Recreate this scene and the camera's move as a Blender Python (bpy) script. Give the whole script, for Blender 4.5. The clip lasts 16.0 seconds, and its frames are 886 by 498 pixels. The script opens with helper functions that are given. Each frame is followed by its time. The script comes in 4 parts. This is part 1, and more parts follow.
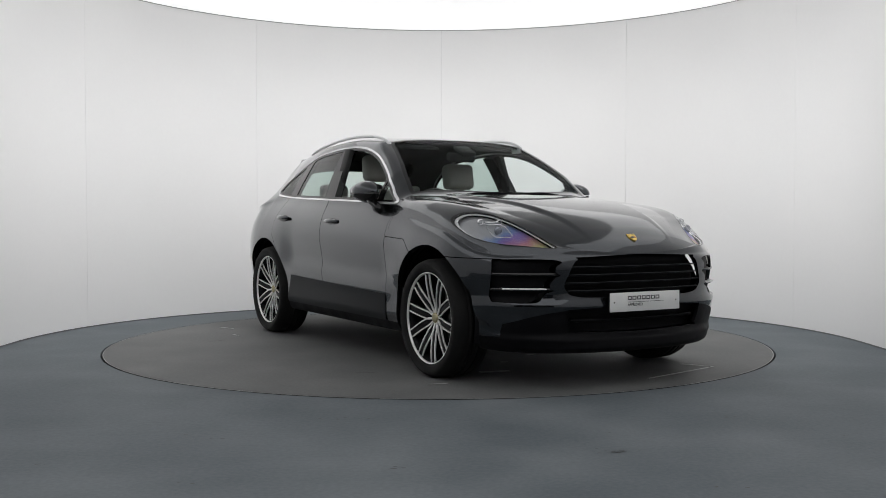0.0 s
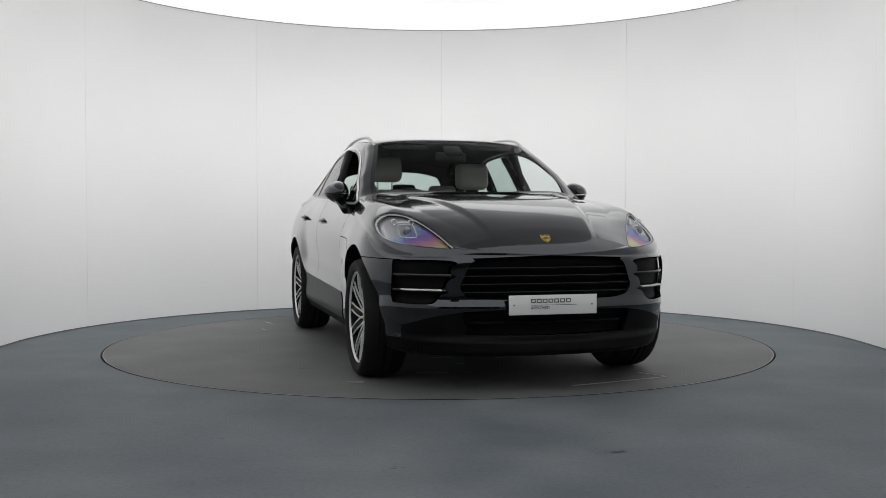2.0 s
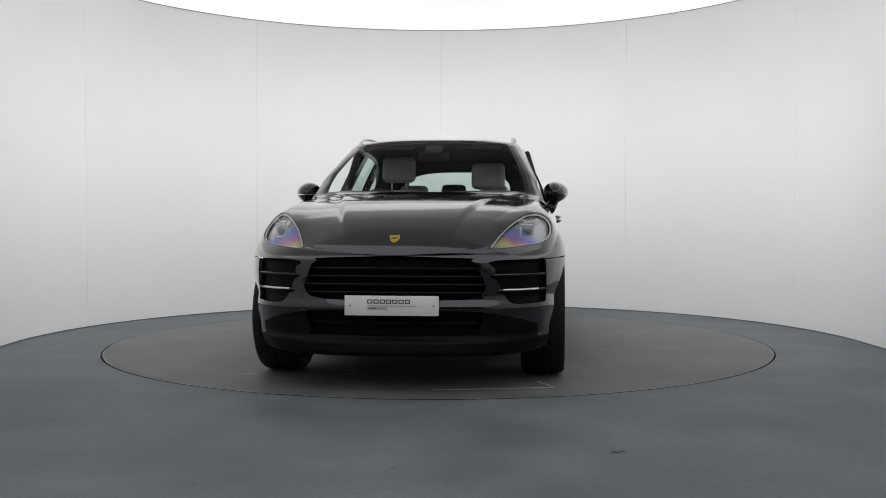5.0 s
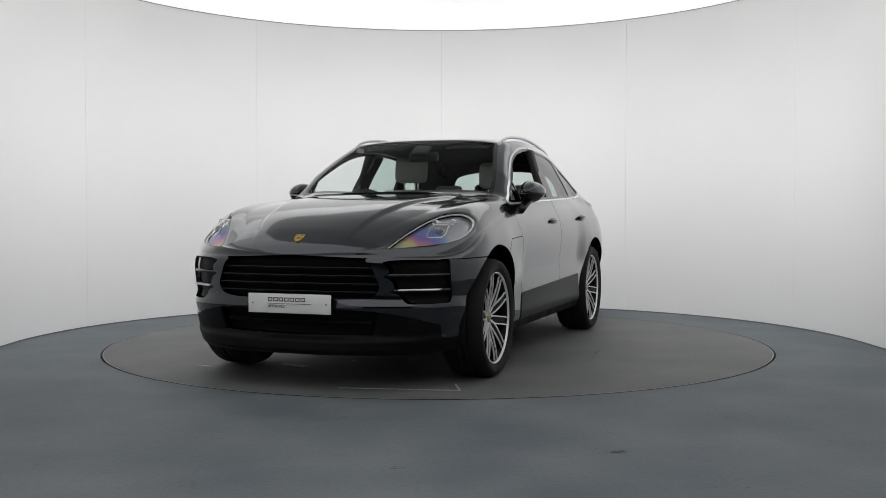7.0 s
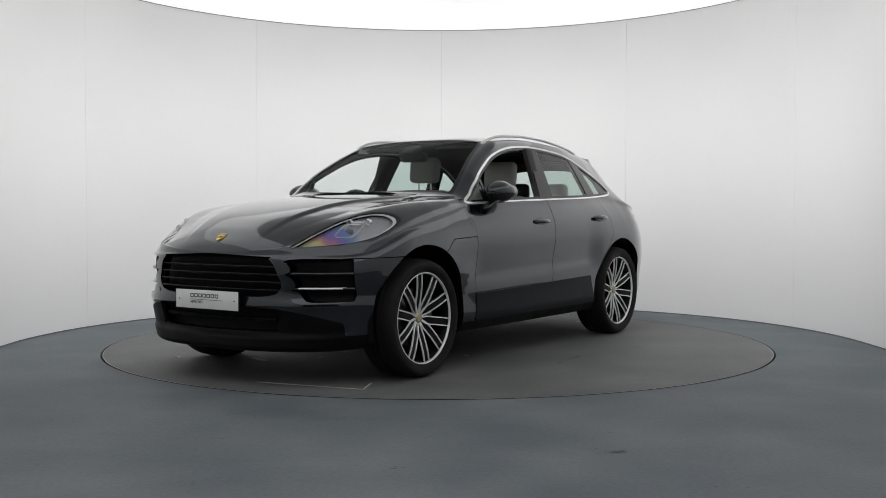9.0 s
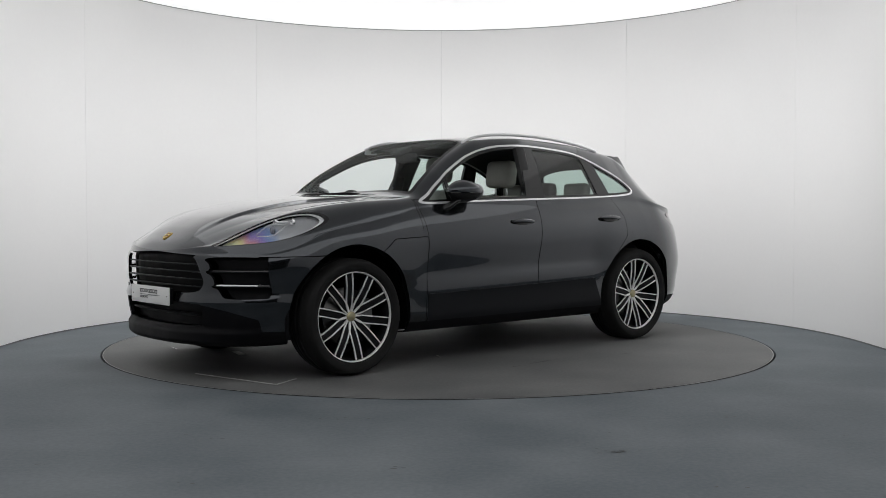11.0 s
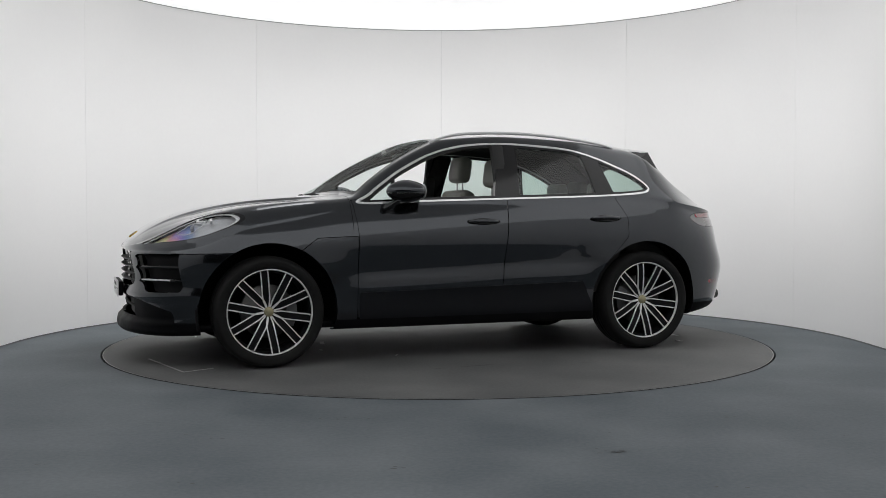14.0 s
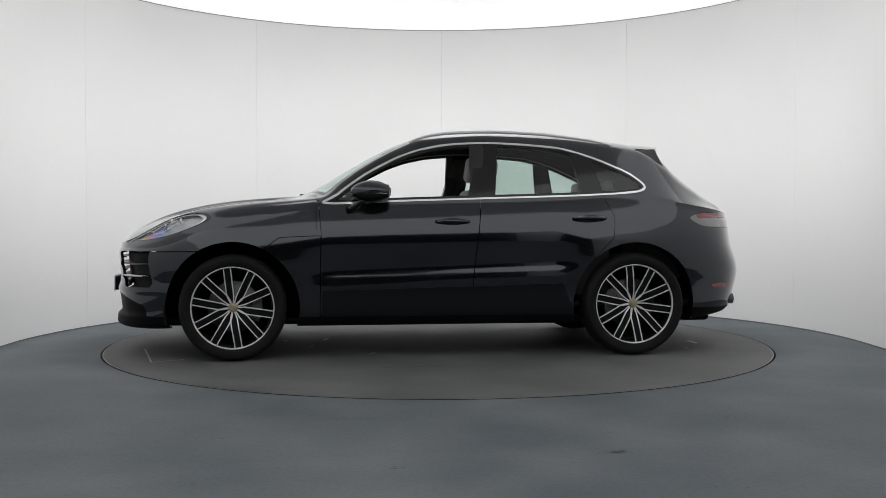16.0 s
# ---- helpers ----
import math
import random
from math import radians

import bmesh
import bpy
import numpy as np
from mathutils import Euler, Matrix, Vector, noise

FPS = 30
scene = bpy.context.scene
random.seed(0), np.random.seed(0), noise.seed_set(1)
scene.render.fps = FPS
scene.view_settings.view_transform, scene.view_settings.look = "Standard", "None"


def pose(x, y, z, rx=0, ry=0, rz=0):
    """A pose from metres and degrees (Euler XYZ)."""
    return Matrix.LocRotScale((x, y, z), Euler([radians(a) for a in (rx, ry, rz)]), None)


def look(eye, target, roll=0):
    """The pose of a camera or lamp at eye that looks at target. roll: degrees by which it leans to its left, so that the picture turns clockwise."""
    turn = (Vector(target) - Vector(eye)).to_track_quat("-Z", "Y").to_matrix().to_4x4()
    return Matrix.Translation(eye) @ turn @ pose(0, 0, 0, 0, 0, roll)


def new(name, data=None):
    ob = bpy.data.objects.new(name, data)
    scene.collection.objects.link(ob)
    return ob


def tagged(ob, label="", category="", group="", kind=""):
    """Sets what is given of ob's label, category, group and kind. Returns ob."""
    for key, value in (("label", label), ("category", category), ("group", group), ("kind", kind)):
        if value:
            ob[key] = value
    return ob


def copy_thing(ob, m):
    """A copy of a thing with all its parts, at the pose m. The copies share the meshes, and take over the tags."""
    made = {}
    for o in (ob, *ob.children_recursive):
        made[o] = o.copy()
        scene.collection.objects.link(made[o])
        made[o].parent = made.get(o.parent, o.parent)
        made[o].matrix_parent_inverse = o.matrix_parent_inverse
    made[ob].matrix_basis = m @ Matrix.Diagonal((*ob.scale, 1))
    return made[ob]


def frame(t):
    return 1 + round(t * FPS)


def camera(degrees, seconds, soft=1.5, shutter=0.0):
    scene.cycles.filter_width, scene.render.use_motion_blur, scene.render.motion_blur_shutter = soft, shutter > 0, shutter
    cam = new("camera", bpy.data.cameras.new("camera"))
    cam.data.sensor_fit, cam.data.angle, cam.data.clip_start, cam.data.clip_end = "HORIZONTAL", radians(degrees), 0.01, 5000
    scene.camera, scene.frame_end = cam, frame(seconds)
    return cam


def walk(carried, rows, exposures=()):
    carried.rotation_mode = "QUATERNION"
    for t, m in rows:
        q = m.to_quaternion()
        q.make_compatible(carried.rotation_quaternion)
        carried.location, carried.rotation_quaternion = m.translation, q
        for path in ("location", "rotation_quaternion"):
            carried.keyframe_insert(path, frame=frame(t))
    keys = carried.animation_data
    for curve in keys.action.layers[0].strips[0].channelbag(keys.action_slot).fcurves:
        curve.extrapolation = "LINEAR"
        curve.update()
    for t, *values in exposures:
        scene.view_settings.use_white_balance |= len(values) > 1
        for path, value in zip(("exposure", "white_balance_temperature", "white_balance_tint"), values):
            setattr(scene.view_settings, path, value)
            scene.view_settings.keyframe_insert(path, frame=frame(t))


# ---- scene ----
cam = camera(47.08, 16.0, soft=0.8)
CAM = pose(0.004, -7.984, 0.998, 90 - 1.927, 0, -0.222)
walk(cam, [(0.0, CAM), (16.0, CAM)], exposures=[(0.0, 0.17), (16.0, 0.17)])


def heading(t):
    """The way the car and the turntable face, in degrees, at t seconds."""
    return -60.31 - 7.2411 * t + 0.010942 * t * t


# ---- world and light ----
world = bpy.data.worlds.new("world")
world.use_nodes = True
world.node_tree.nodes["Background"].inputs["Color"].default_value = (0.9, 0.95, 1.0, 1)
world.node_tree.nodes["Background"].inputs["Strength"].default_value = 0.01
scene.world = world
# luminance of the light ceiling: along the walls, over the front (unseen, added as fill), over the turntable
CEILING_GLOW, FRONT_GLOW, CENTRE_GLOW = 0.66, 0.73, 0.15
WALL_FILL_POWER = 6.3


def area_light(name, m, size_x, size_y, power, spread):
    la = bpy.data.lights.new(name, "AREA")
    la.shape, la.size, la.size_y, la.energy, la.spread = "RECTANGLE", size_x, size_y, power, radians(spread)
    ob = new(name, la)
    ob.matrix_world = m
    return tagged(ob, "unseen fill light added under the ceiling to brighten the wall", "lamp", kind="structure")


# unseen fill lamps added under the ceiling, tilted outwards to brighten the curved wall
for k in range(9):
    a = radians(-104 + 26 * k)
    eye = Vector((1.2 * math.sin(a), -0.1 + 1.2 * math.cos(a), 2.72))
    area_light("wall_fill_light", look(eye, (3.3 * math.sin(a), -0.1 + 3.3 * math.cos(a), 0.75)), 0.54, 0.9, WALL_FILL_POWER, 112)


# ---- materials ----
def material(name, color, rough=0.5, metal=0.0, **more):
    m = bpy.data.materials.new(name)
    m.use_nodes = True
    b = m.node_tree.nodes["Principled BSDF"]
    b.inputs["Base Color"].default_value = (*color, 1)
    b.inputs["Roughness"].default_value = rough
    b.inputs["Metallic"].default_value = metal
    for k, v in more.items():
        b.inputs[k.replace("_", " ")].default_value = v
    return m


def vary(m, low, high, scale=3.0, fine=60.0, rough=(0.4, 0.6), bump=0.0, bump_scale=200.0):
    """Two scales of variation in colour and gloss, and a fine relief, in the thing's own space."""
    nt = m.node_tree
    b = nt.nodes["Principled BSDF"]
    tc = nt.nodes.new("ShaderNodeTexCoord")

    def noise_tex(s, detail):
        n = nt.nodes.new("ShaderNodeTexNoise")
        n.inputs["Scale"].default_value = s
        n.inputs["Detail"].default_value = detail
        nt.links.new(tc.outputs["Object"], n.inputs["Vector"])
        return n

    a, f = noise_tex(scale, 6), noise_tex(fine, 3)
    mixed = nt.nodes.new("ShaderNodeMath")
    mixed.operation = "MULTIPLY_ADD"
    nt.links.new(f.outputs["Fac"], mixed.inputs[0])
    mixed.inputs[1].default_value = 0.35
    nt.links.new(a.outputs["Fac"], mixed.inputs[2])
    ramp = nt.nodes.new("ShaderNodeValToRGB")
    ramp.color_ramp.elements[0].position, ramp.color_ramp.elements[1].position = 0.45, 0.9
    ramp.color_ramp.elements[0].color, ramp.color_ramp.elements[1].color = (*low, 1), (*high, 1)
    nt.links.new(mixed.outputs[0], ramp.inputs[0])
    nt.links.new(ramp.outputs[0], b.inputs["Base Color"])
    rr = nt.nodes.new("ShaderNodeMapRange")
    rr.inputs["From Min"].default_value, rr.inputs["From Max"].default_value = 0.3, 0.7
    rr.inputs["To Min"].default_value, rr.inputs["To Max"].default_value = rough
    nt.links.new(a.outputs["Fac"], rr.inputs["Value"])
    nt.links.new(rr.outputs[0], b.inputs["Roughness"])
    if bump:
        g = noise_tex(bump_scale, 2)
        bp = nt.nodes.new("ShaderNodeBump")
        bp.inputs["Strength"].default_value = bump
        bp.inputs["Distance"].default_value = 0.004
        nt.links.new(g.outputs["Fac"], bp.inputs["Height"])
        nt.links.new(bp.outputs[0], b.inputs["Normal"])
    return m


def clear_glass(name, color, facing=0.04):
    """A thin pane: lets light through with its tint, with a gloss that grows towards grazing views."""
    m = bpy.data.materials.new(name)
    m.use_nodes = True
    nt = m.node_tree
    nt.nodes.remove(nt.nodes["Principled BSDF"])
    t = nt.nodes.new("ShaderNodeBsdfTransparent")
    t.inputs["Color"].default_value = (*color, 1)
    g = nt.nodes.new("ShaderNodeBsdfGlossy")
    g.inputs["Roughness"].default_value = 0.0
    lw = nt.nodes.new("ShaderNodeLayerWeight")
    lw.inputs["Blend"].default_value = 0.5
    p = nt.nodes.new("ShaderNodeMath")
    p.operation = "POWER"
    p.inputs[1].default_value = 5.0
    nt.links.new(lw.outputs["Facing"], p.inputs[0])
    s = nt.nodes.new("ShaderNodeMath")
    s.operation = "MULTIPLY_ADD"
    s.inputs[1].default_value, s.inputs[2].default_value = min(1.0, 14 * facing) * (1 - facing), facing
    nt.links.new(p.outputs[0], s.inputs[0])
    mx = nt.nodes.new("ShaderNodeMixShader")
    nt.links.new(s.outputs[0], mx.inputs[0])
    nt.links.new(t.outputs[0], mx.inputs[1])
    nt.links.new(g.outputs[0], mx.inputs[2])
    nt.links.new(mx.outputs[0], nt.nodes["Material Output"].inputs["Surface"])
    return m


PAINT = vary(material("grey_metallic_paint", (0.06, 0.065, 0.07), 0.2, 0.93, Coat_Weight=1.0, Coat_Roughness=0.02),
             (0.031, 0.035, 0.041), (0.040, 0.044, 0.051), 900, 1600, (0.13, 0.18))
GLOSS_BLACK = material("gloss_black_trim", (0.008, 0.008, 0.009), 0.12, 0.0)
BLACK = vary(material("black_plastic", (0.006, 0.006, 0.007), 0.5, Specular_IOR_Level=0.10), (0.003, 0.003, 0.004), (0.006, 0.006, 0.007), 8, 300, (0.42, 0.6))
SATIN_BLACK = vary(material("satin_black_paint", (0.012, 0.013, 0.015), 0.34, Specular_IOR_Level=0.10), (0.011, 0.012, 0.014), (0.013, 0.014, 0.016), 900, 1600, (0.30, 0.34))
RUBBER = vary(material("tyre_rubber", (0.014, 0.014, 0.014), 0.75, Specular_IOR_Level=0.3), (0.004, 0.004, 0.004), (0.008, 0.008, 0.008), 9, 120, (0.65, 0.85), 0.15, 260)
CHROME = material("polished_aluminium", (0.90, 0.90, 0.91), 0.16, 0.6)
SATIN = material("satin_aluminium", (0.84, 0.84, 0.85), 0.34, 0.3)
RIM_FACE = material("machined_rim_face", (0.88, 0.87, 0.86), 0.28, 0.4)
RIM_DARK = material("dark_grey_rim", (0.008, 0.008, 0.009), 0.5, 0.0, Specular_IOR_Level=0.12)
STEEL = vary(material("brake_steel", (0.3, 0.3, 0.3), 0.35, 1.0), (0.10, 0.10, 0.10), (0.17, 0.165, 0.16), 12, 90, (0.3, 0.45))
GOLD = material("gold_enamel", (0.75, 0.52, 0.12), 0.28, 0.8)
PLATE = vary(material("white_plate", (0.72, 0.72, 0.71), 0.35), (0.80, 0.80, 0.79), (0.86, 0.86, 0.85), 5, 80, (0.3, 0.42))
INK = material("dark_print", (0.06, 0.06, 0.065), 0.5)
SEAT = vary(material("pale_grey_leather", (0.4, 0.39, 0.36), 0.5), (0.36, 0.35, 0.32), (0.44, 0.43, 0.40), 6, 140, (0.42, 0.58), 0.2, 300)
CABIN = vary(material("black_cabin_trim", (0.016, 0.016, 0.017), 0.6), (0.013, 0.013, 0.014), (0.021, 0.021, 0.021), 7, 200, (0.5, 0.7))
HEADLINER = vary(material("dark_headliner", (0.03, 0.03, 0.03), 0.9), (0.025, 0.025, 0.025), (0.036, 0.036, 0.036), 5, 240, (0.85, 0.95))
WINDSCREEN = clear_glass("windscreen_glass", (0.84, 0.90, 0.88), 0.012)
TINTED = clear_glass("green_tinted_glass", (0.70, 0.80, 0.76), 0.07)
LENS = clear_glass("lamp_lens", (0.97, 0.98, 0.98), 0.03)
LAMP_IN = material("lamp_reflector", (0.6, 0.6, 0.62), 0.32, 0.5)


def iridescent(m):
    """Bands of pale yellow, violet and blue: the lamp's iridescent sheen painted into the base colour."""
    nt = m.node_tree
    tc = nt.nodes.new("ShaderNodeTexCoord")
    sep = nt.nodes.new("ShaderNodeSeparateXYZ")
    nt.links.new(tc.outputs["Object"], sep.inputs[0])
    n = nt.nodes.new("ShaderNodeTexNoise")
    n.inputs["Scale"].default_value, n.inputs["Detail"].default_value = 7.0, 2.0
    nt.links.new(tc.outputs["Object"], n.inputs["Vector"])
    reach = nt.nodes.new("ShaderNodeMapRange")
    reach.inputs["From Min"].default_value, reach.inputs["From Max"].default_value = 1.74, 2.16
    nt.links.new(sep.outputs["X"], reach.inputs["Value"])
    s = nt.nodes.new("ShaderNodeMath")
    s.operation = "MULTIPLY_ADD"
    s.inputs[1].default_value = 0.45
    nt.links.new(n.outputs["Fac"], s.inputs[0])
    nt.links.new(reach.outputs[0], s.inputs[2])
    fr = nt.nodes.new("ShaderNodeMath")
    fr.operation = "SUBTRACT"
    fr.inputs[1].default_value = 0.22
    nt.links.new(s.outputs[0], fr.inputs[0])
    ramp = nt.nodes.new("ShaderNodeValToRGB")
    el = ramp.color_ramp.elements
    el[0].position, el[0].color = 0.0, (0.42, 0.42, 0.44, 1)
    el[1].position, el[1].color = 1.0, (0.48, 0.48, 0.50, 1)
    for p, c in ((0.22, (0.40, 0.41, 0.44)), (0.38, (0.16, 0.24, 0.46)), (0.50, (0.22, 0.16, 0.44)), (0.62, (0.46, 0.20, 0.26)), (0.76, (0.56, 0.52, 0.24)), (0.88, (0.40, 0.44, 0.34))):
        e = el.new(p)
        e.color = (*c, 1)
    nt.links.new(fr.outputs[0], ramp.inputs[0])
    nt.links.new(ramp.outputs[0], nt.nodes["Principled BSDF"].inputs["Base Color"])


iridescent(LAMP_IN)
RED_LENS = material("red_lens", (0.22, 0.012, 0.02), 0.12, 0.0, Coat_Weight=1.0)
GREY_LENS = material("clear_grey_lens", (0.17, 0.16, 0.16), 0.15, 0.2, Coat_Weight=1.0)
WALLM = vary(material("white_wall_panel", (0.8, 0.8, 0.8), 0.5), (0.856, 0.85, 0.848), (0.881, 0.875, 0.872), 0.7, 30, (0.42, 0.52))
SEAM = material("panel_seam", (0.62, 0.62, 0.62), 0.7)
FLOORM = vary(material("blue_grey_floor_paint", (0.09, 0.10, 0.11), 0.65, Specular_IOR_Level=0.2), (0.086, 0.103, 0.115), (0.166, 0.183, 0.195), 1.5, 45, (0.6, 0.75), 0.05, 180)
TABLEM = vary(material("dark_turntable_vinyl", (0.09, 0.09, 0.09), 0.65, Specular_IOR_Level=0.25), (0.092, 0.094, 0.095), (0.170, 0.171, 0.169), 1.6, 50, (0.58, 0.72), 0.05, 180)
GAP = material("dark_gap", (0.01, 0.01, 0.01), 0.9)
EDGE = vary(material("aluminium_edge", (0.3, 0.3, 0.3), 0.4, 0.6), (0.12, 0.12, 0.12), (0.40, 0.40, 0.40), 2.5, 30, (0.35, 0.5))
TAPE = vary(material("worn_white_tape", (0.5, 0.5, 0.49), 0.6), (0.22, 0.22, 0.22), (0.55, 0.55, 0.54), 20, 90, (0.5, 0.7))
SCUFF = material("rubber_scuff", (0.045, 0.045, 0.044), 0.6)
HALL = vary(material("dark_hall_paint", (0.03, 0.03, 0.032), 0.8), (0.020, 0.020, 0.021), (0.030, 0.030, 0.031), 1, 30, (0.75, 0.9))


def glowing(name, strength):
    m = material(name, (0.6, 0.6, 0.6), 0.6)
    b = m.node_tree.nodes["Principled BSDF"]
    b.inputs["Emission Color"].default_value = (1, 1, 1, 1)
    b.inputs["Emission Strength"].default_value = strength
    return m


GLOW = glowing("light_ceiling_fabric", CEILING_GLOW)
GLOW_FRONT = glowing("front_fill_glow", FRONT_GLOW)
GLOW_CENTRE = glowing("dimmed_ceiling_fabric", CENTRE_GLOW)


# ---- mesh helpers ----
def part(name, bm, mat, parent=None, label="", smooth=True, sharp=40):
    """Links a bmesh as one mesh object."""
    me = bpy.data.meshes.new(name)
    for f in bm.faces:
        f.smooth = smooth
    if smooth:
        for e in bm.edges:
            if len(e.link_faces) == 2 and e.calc_face_angle(0) > radians(sharp):
                e.smooth = False
    bm.to_mesh(me)
    bm.free()
    if mat:
        me.materials.append(mat)
    ob = new(name, me)
    ob.parent = parent
    if label:
        tagged(ob, label)
    return ob


def empty(name, parent=None):
    ob = new(name)
    ob.parent = parent
    return ob


def rbox(bm, size, at, bevel=0.01, segs=2, turn=None):
    m = Matrix.Translation(at) @ (turn or Matrix()) @ Matrix.Diagonal((*size, 1))
    r = bmesh.ops.create_cube(bm, size=1, matrix=m)
    if bevel:
        edges = list({e for v in r["verts"] for e in v.link_edges})
        bmesh.ops.bevel(bm, geom=edges, offset=bevel, segments=segs, affect="EDGES", profile=0.5)


def tube(bm, points, radius, n=10, flat=1.0, closed=False):
    """A round bar along points; flat squeezes it in height."""
    pts = [Vector(p) for p in points]
    rings = []
    for i, p in enumerate(pts):
        a = pts[i - 1] if (i or closed) else p
        b = pts[(i + 1) % len(pts)] if (i + 1 < len(pts) or closed) else p
        d = (b - a).normalized()
        up = Vector((0, 0, 1)) if abs(d.z) < 0.9 else Vector((1, 0, 0))
        s = d.cross(up).normalized()
        u = s.cross(d)
        r = radius[i] if isinstance(radius, (list, tuple)) else radius
        rings.append([bm.verts.new(p + r * (math.cos(k * 2 * math.pi / n) * s + flat * math.sin(k * 2 * math.pi / n) * u)) for k in range(n)])
    for i in range(len(rings) if closed else len(rings) - 1):
        a, b = rings[i], rings[(i + 1) % len(rings)]
        for k in range(n):
            bm.faces.new((a[k], a[(k + 1) % n], b[(k + 1) % n], b[k]))
    if not closed:
        bm.faces.new(rings[0][::-1])
        bm.faces.new(rings[-1])


def lathe(bm, profile, axis="y", n=64, at=(0, 0, 0)):
    """Turns a profile of (radius, along) round an axis."""
    rings = []
    for r, h in profile:
        ring = []
        for k in range(n):
            c, s = r * math.cos(k * 2 * math.pi / n), r * math.sin(k * 2 * math.pi / n)
            q = {"y": (c, h, s), "z": (c, s, h), "x": (h, c, s)}[axis]
            ring.append(bm.verts.new(Vector(q) + Vector(at)))
        rings.append(ring)
    for a, b in zip(rings, rings[1:]):
        for k in range(n):
            bm.faces.new((a[k], a[(k + 1) % n], b[(k + 1) % n], b[k]))


def smooth_line(points, steps=8, closed=False):
    """A Catmull-Rom line through points."""
    p = np.array(points, float)
    out = []
    n = len(p)
    for i in range(n if closed else n - 1):
        g = (lambda k: p[k % n]) if closed else (lambda k: p[min(max(k, 0), n - 1)])
        a, b, c, d = g(i - 1), g(i), g(i + 1), g(i + 2)
        for k in range(steps):
            t = k / steps
            out.append(0.5 * (2 * b + (c - a) * t + (2 * a - 5 * b + 4 * c - d) * t * t + (3 * b - a - 3 * c + d) * t ** 3))
    if not closed:
        out.append(p[-1])
    return np.array(out)


def curve(xs, table):
    """Values at xs of a smooth line through a table of (x, value), x falling or rising."""
    t = np.array(sorted(table), float)
    x, y = t[:, 0], t[:, 1]
    xs = np.clip(np.asarray(xs, float), x[0], x[-1])
    d = np.diff(y) / np.diff(x)
    m = np.concatenate([[d[0]], np.where(d[1:] * d[:-1] > 0, 2 * d[1:] * d[:-1] / (d[1:] + d[:-1] + 1e-12), 0), [d[-1]]])
    i = np.clip(np.searchsorted(x, xs) - 1, 0, len(x) - 2)
    h = x[i + 1] - x[i]
    u = (xs - x[i]) / h
    return ((1 + 2 * u) * (1 - u) ** 2 * y[i] + u * (1 - u) ** 2 * h * m[i] + u * u * (3 - 2 * u) * y[i + 1] + u * u * (u - 1) * h * m[i + 1])


def polygon_distance(a, b, poly):
    """Signed distance of points (a, b) to a closed outline, negative inside."""
    p = np.asarray(poly, float)
    q = np.roll(p, -1, 0)
    best = np.full(len(a), 1e9)
    inside = np.zeros(len(a), bool)
    for (x0, y0), (x1, y1) in zip(p, q):
        dx, dy = x1 - x0, y1 - y0
        t = np.clip(((a - x0) * dx + (b - y0) * dy) / (dx * dx + dy * dy + 1e-15), 0, 1)
        best = np.minimum(best, (a - x0 - t * dx) ** 2 + (b - y0 - t * dy) ** 2)
        if y0 != y1:
            inside ^= ((y0 > b) != (y1 > b)) & (a < dx * (b - y0) / (y1 - y0) + x0)
    return np.where(inside, -1, 1) * np.sqrt(best)


class Skin:
    """A sheet of faces that can be parted along any line."""

    def __init__(self, v, f):
        self.v, self.f = np.asarray(v, float), f

    def part_by(self, field):
        """Parts the sheet where field(x, y, z) is zero: (inside, outside)."""
        val = field(self.v[:, 0], self.v[:, 1], self.v[:, 2])
        val = np.where(np.abs(val) < 1e-7, 1e-7, val)
        v = [None]
        extra, cut = [], {}
        n = len(self.v)
        ins, outs = [], []
        neg = val < 0

        def crossing(i, j):
            k = (i, j) if i < j else (j, i)
            if k not in cut:
                t = val[k[0]] / (val[k[0]] - val[k[1]])
                extra.append(self.v[k[0]] * (1 - t) + self.v[k[1]] * t)
                cut[k] = n + len(extra) - 1
            return cut[k]

        for f in self.f:
            c = sum(1 for i in f if i < n and neg[i])
            if c == len(f):
                ins.append(f)
            elif c == 0:
                outs.append(f)
            else:
                a, b = [], []
                for i, j in zip(f, f[1:] + f[:1]):
                    (a if neg[i] else b).append(i)
                    if neg[i] != neg[j]:
                        k = crossing(i, j)
                        a.append(k)
                        b.append(k)
                if len(a) > 2:
                    ins.append(tuple(a))
                if len(b) > 2:
                    outs.append(tuple(b))
        v = np.vstack([self.v, extra]) if extra else self.v
        return Skin(v, ins), Skin(v, outs)

    def bmesh(self, mirror="both", shift=(0, 0, 0), weld=True):
        """A bmesh of the sheet: 'left', 'right' or 'both' halves."""
        bm = bmesh.new()
        for side in ((1,) if mirror == "left" else (-1,) if mirror == "right" else (1, -1)):
            made = {}
            for f in self.f:
                q = []
                for i in f:
                    if i not in made:
                        x, y, z = self.v[i] + np.array(shift)
                        made[i] = bm.verts.new((x, y * side, z))
                    q.append(made[i])
                try:
                    bm.faces.new(q if side > 0 else q[::-1])
                except ValueError:
                    pass
        if weld:
            bmesh.ops.remove_doubles(bm, verts=bm.verts, dist=0.0004)
        return bm


def thick(ob, d, offset=-1):
    m = ob.modifiers.new("thickness", "SOLIDIFY")
    m.thickness, m.offset = d, offset
    e = ob.modifiers.new("edges", "EDGE_SPLIT")
    e.split_angle = radians(50)
    if ob.data.materials and ob.data.materials[0] == PAINT:
        ob.data.materials.append(GLOSS_BLACK)
        m.material_offset_rim = 1
    return ob


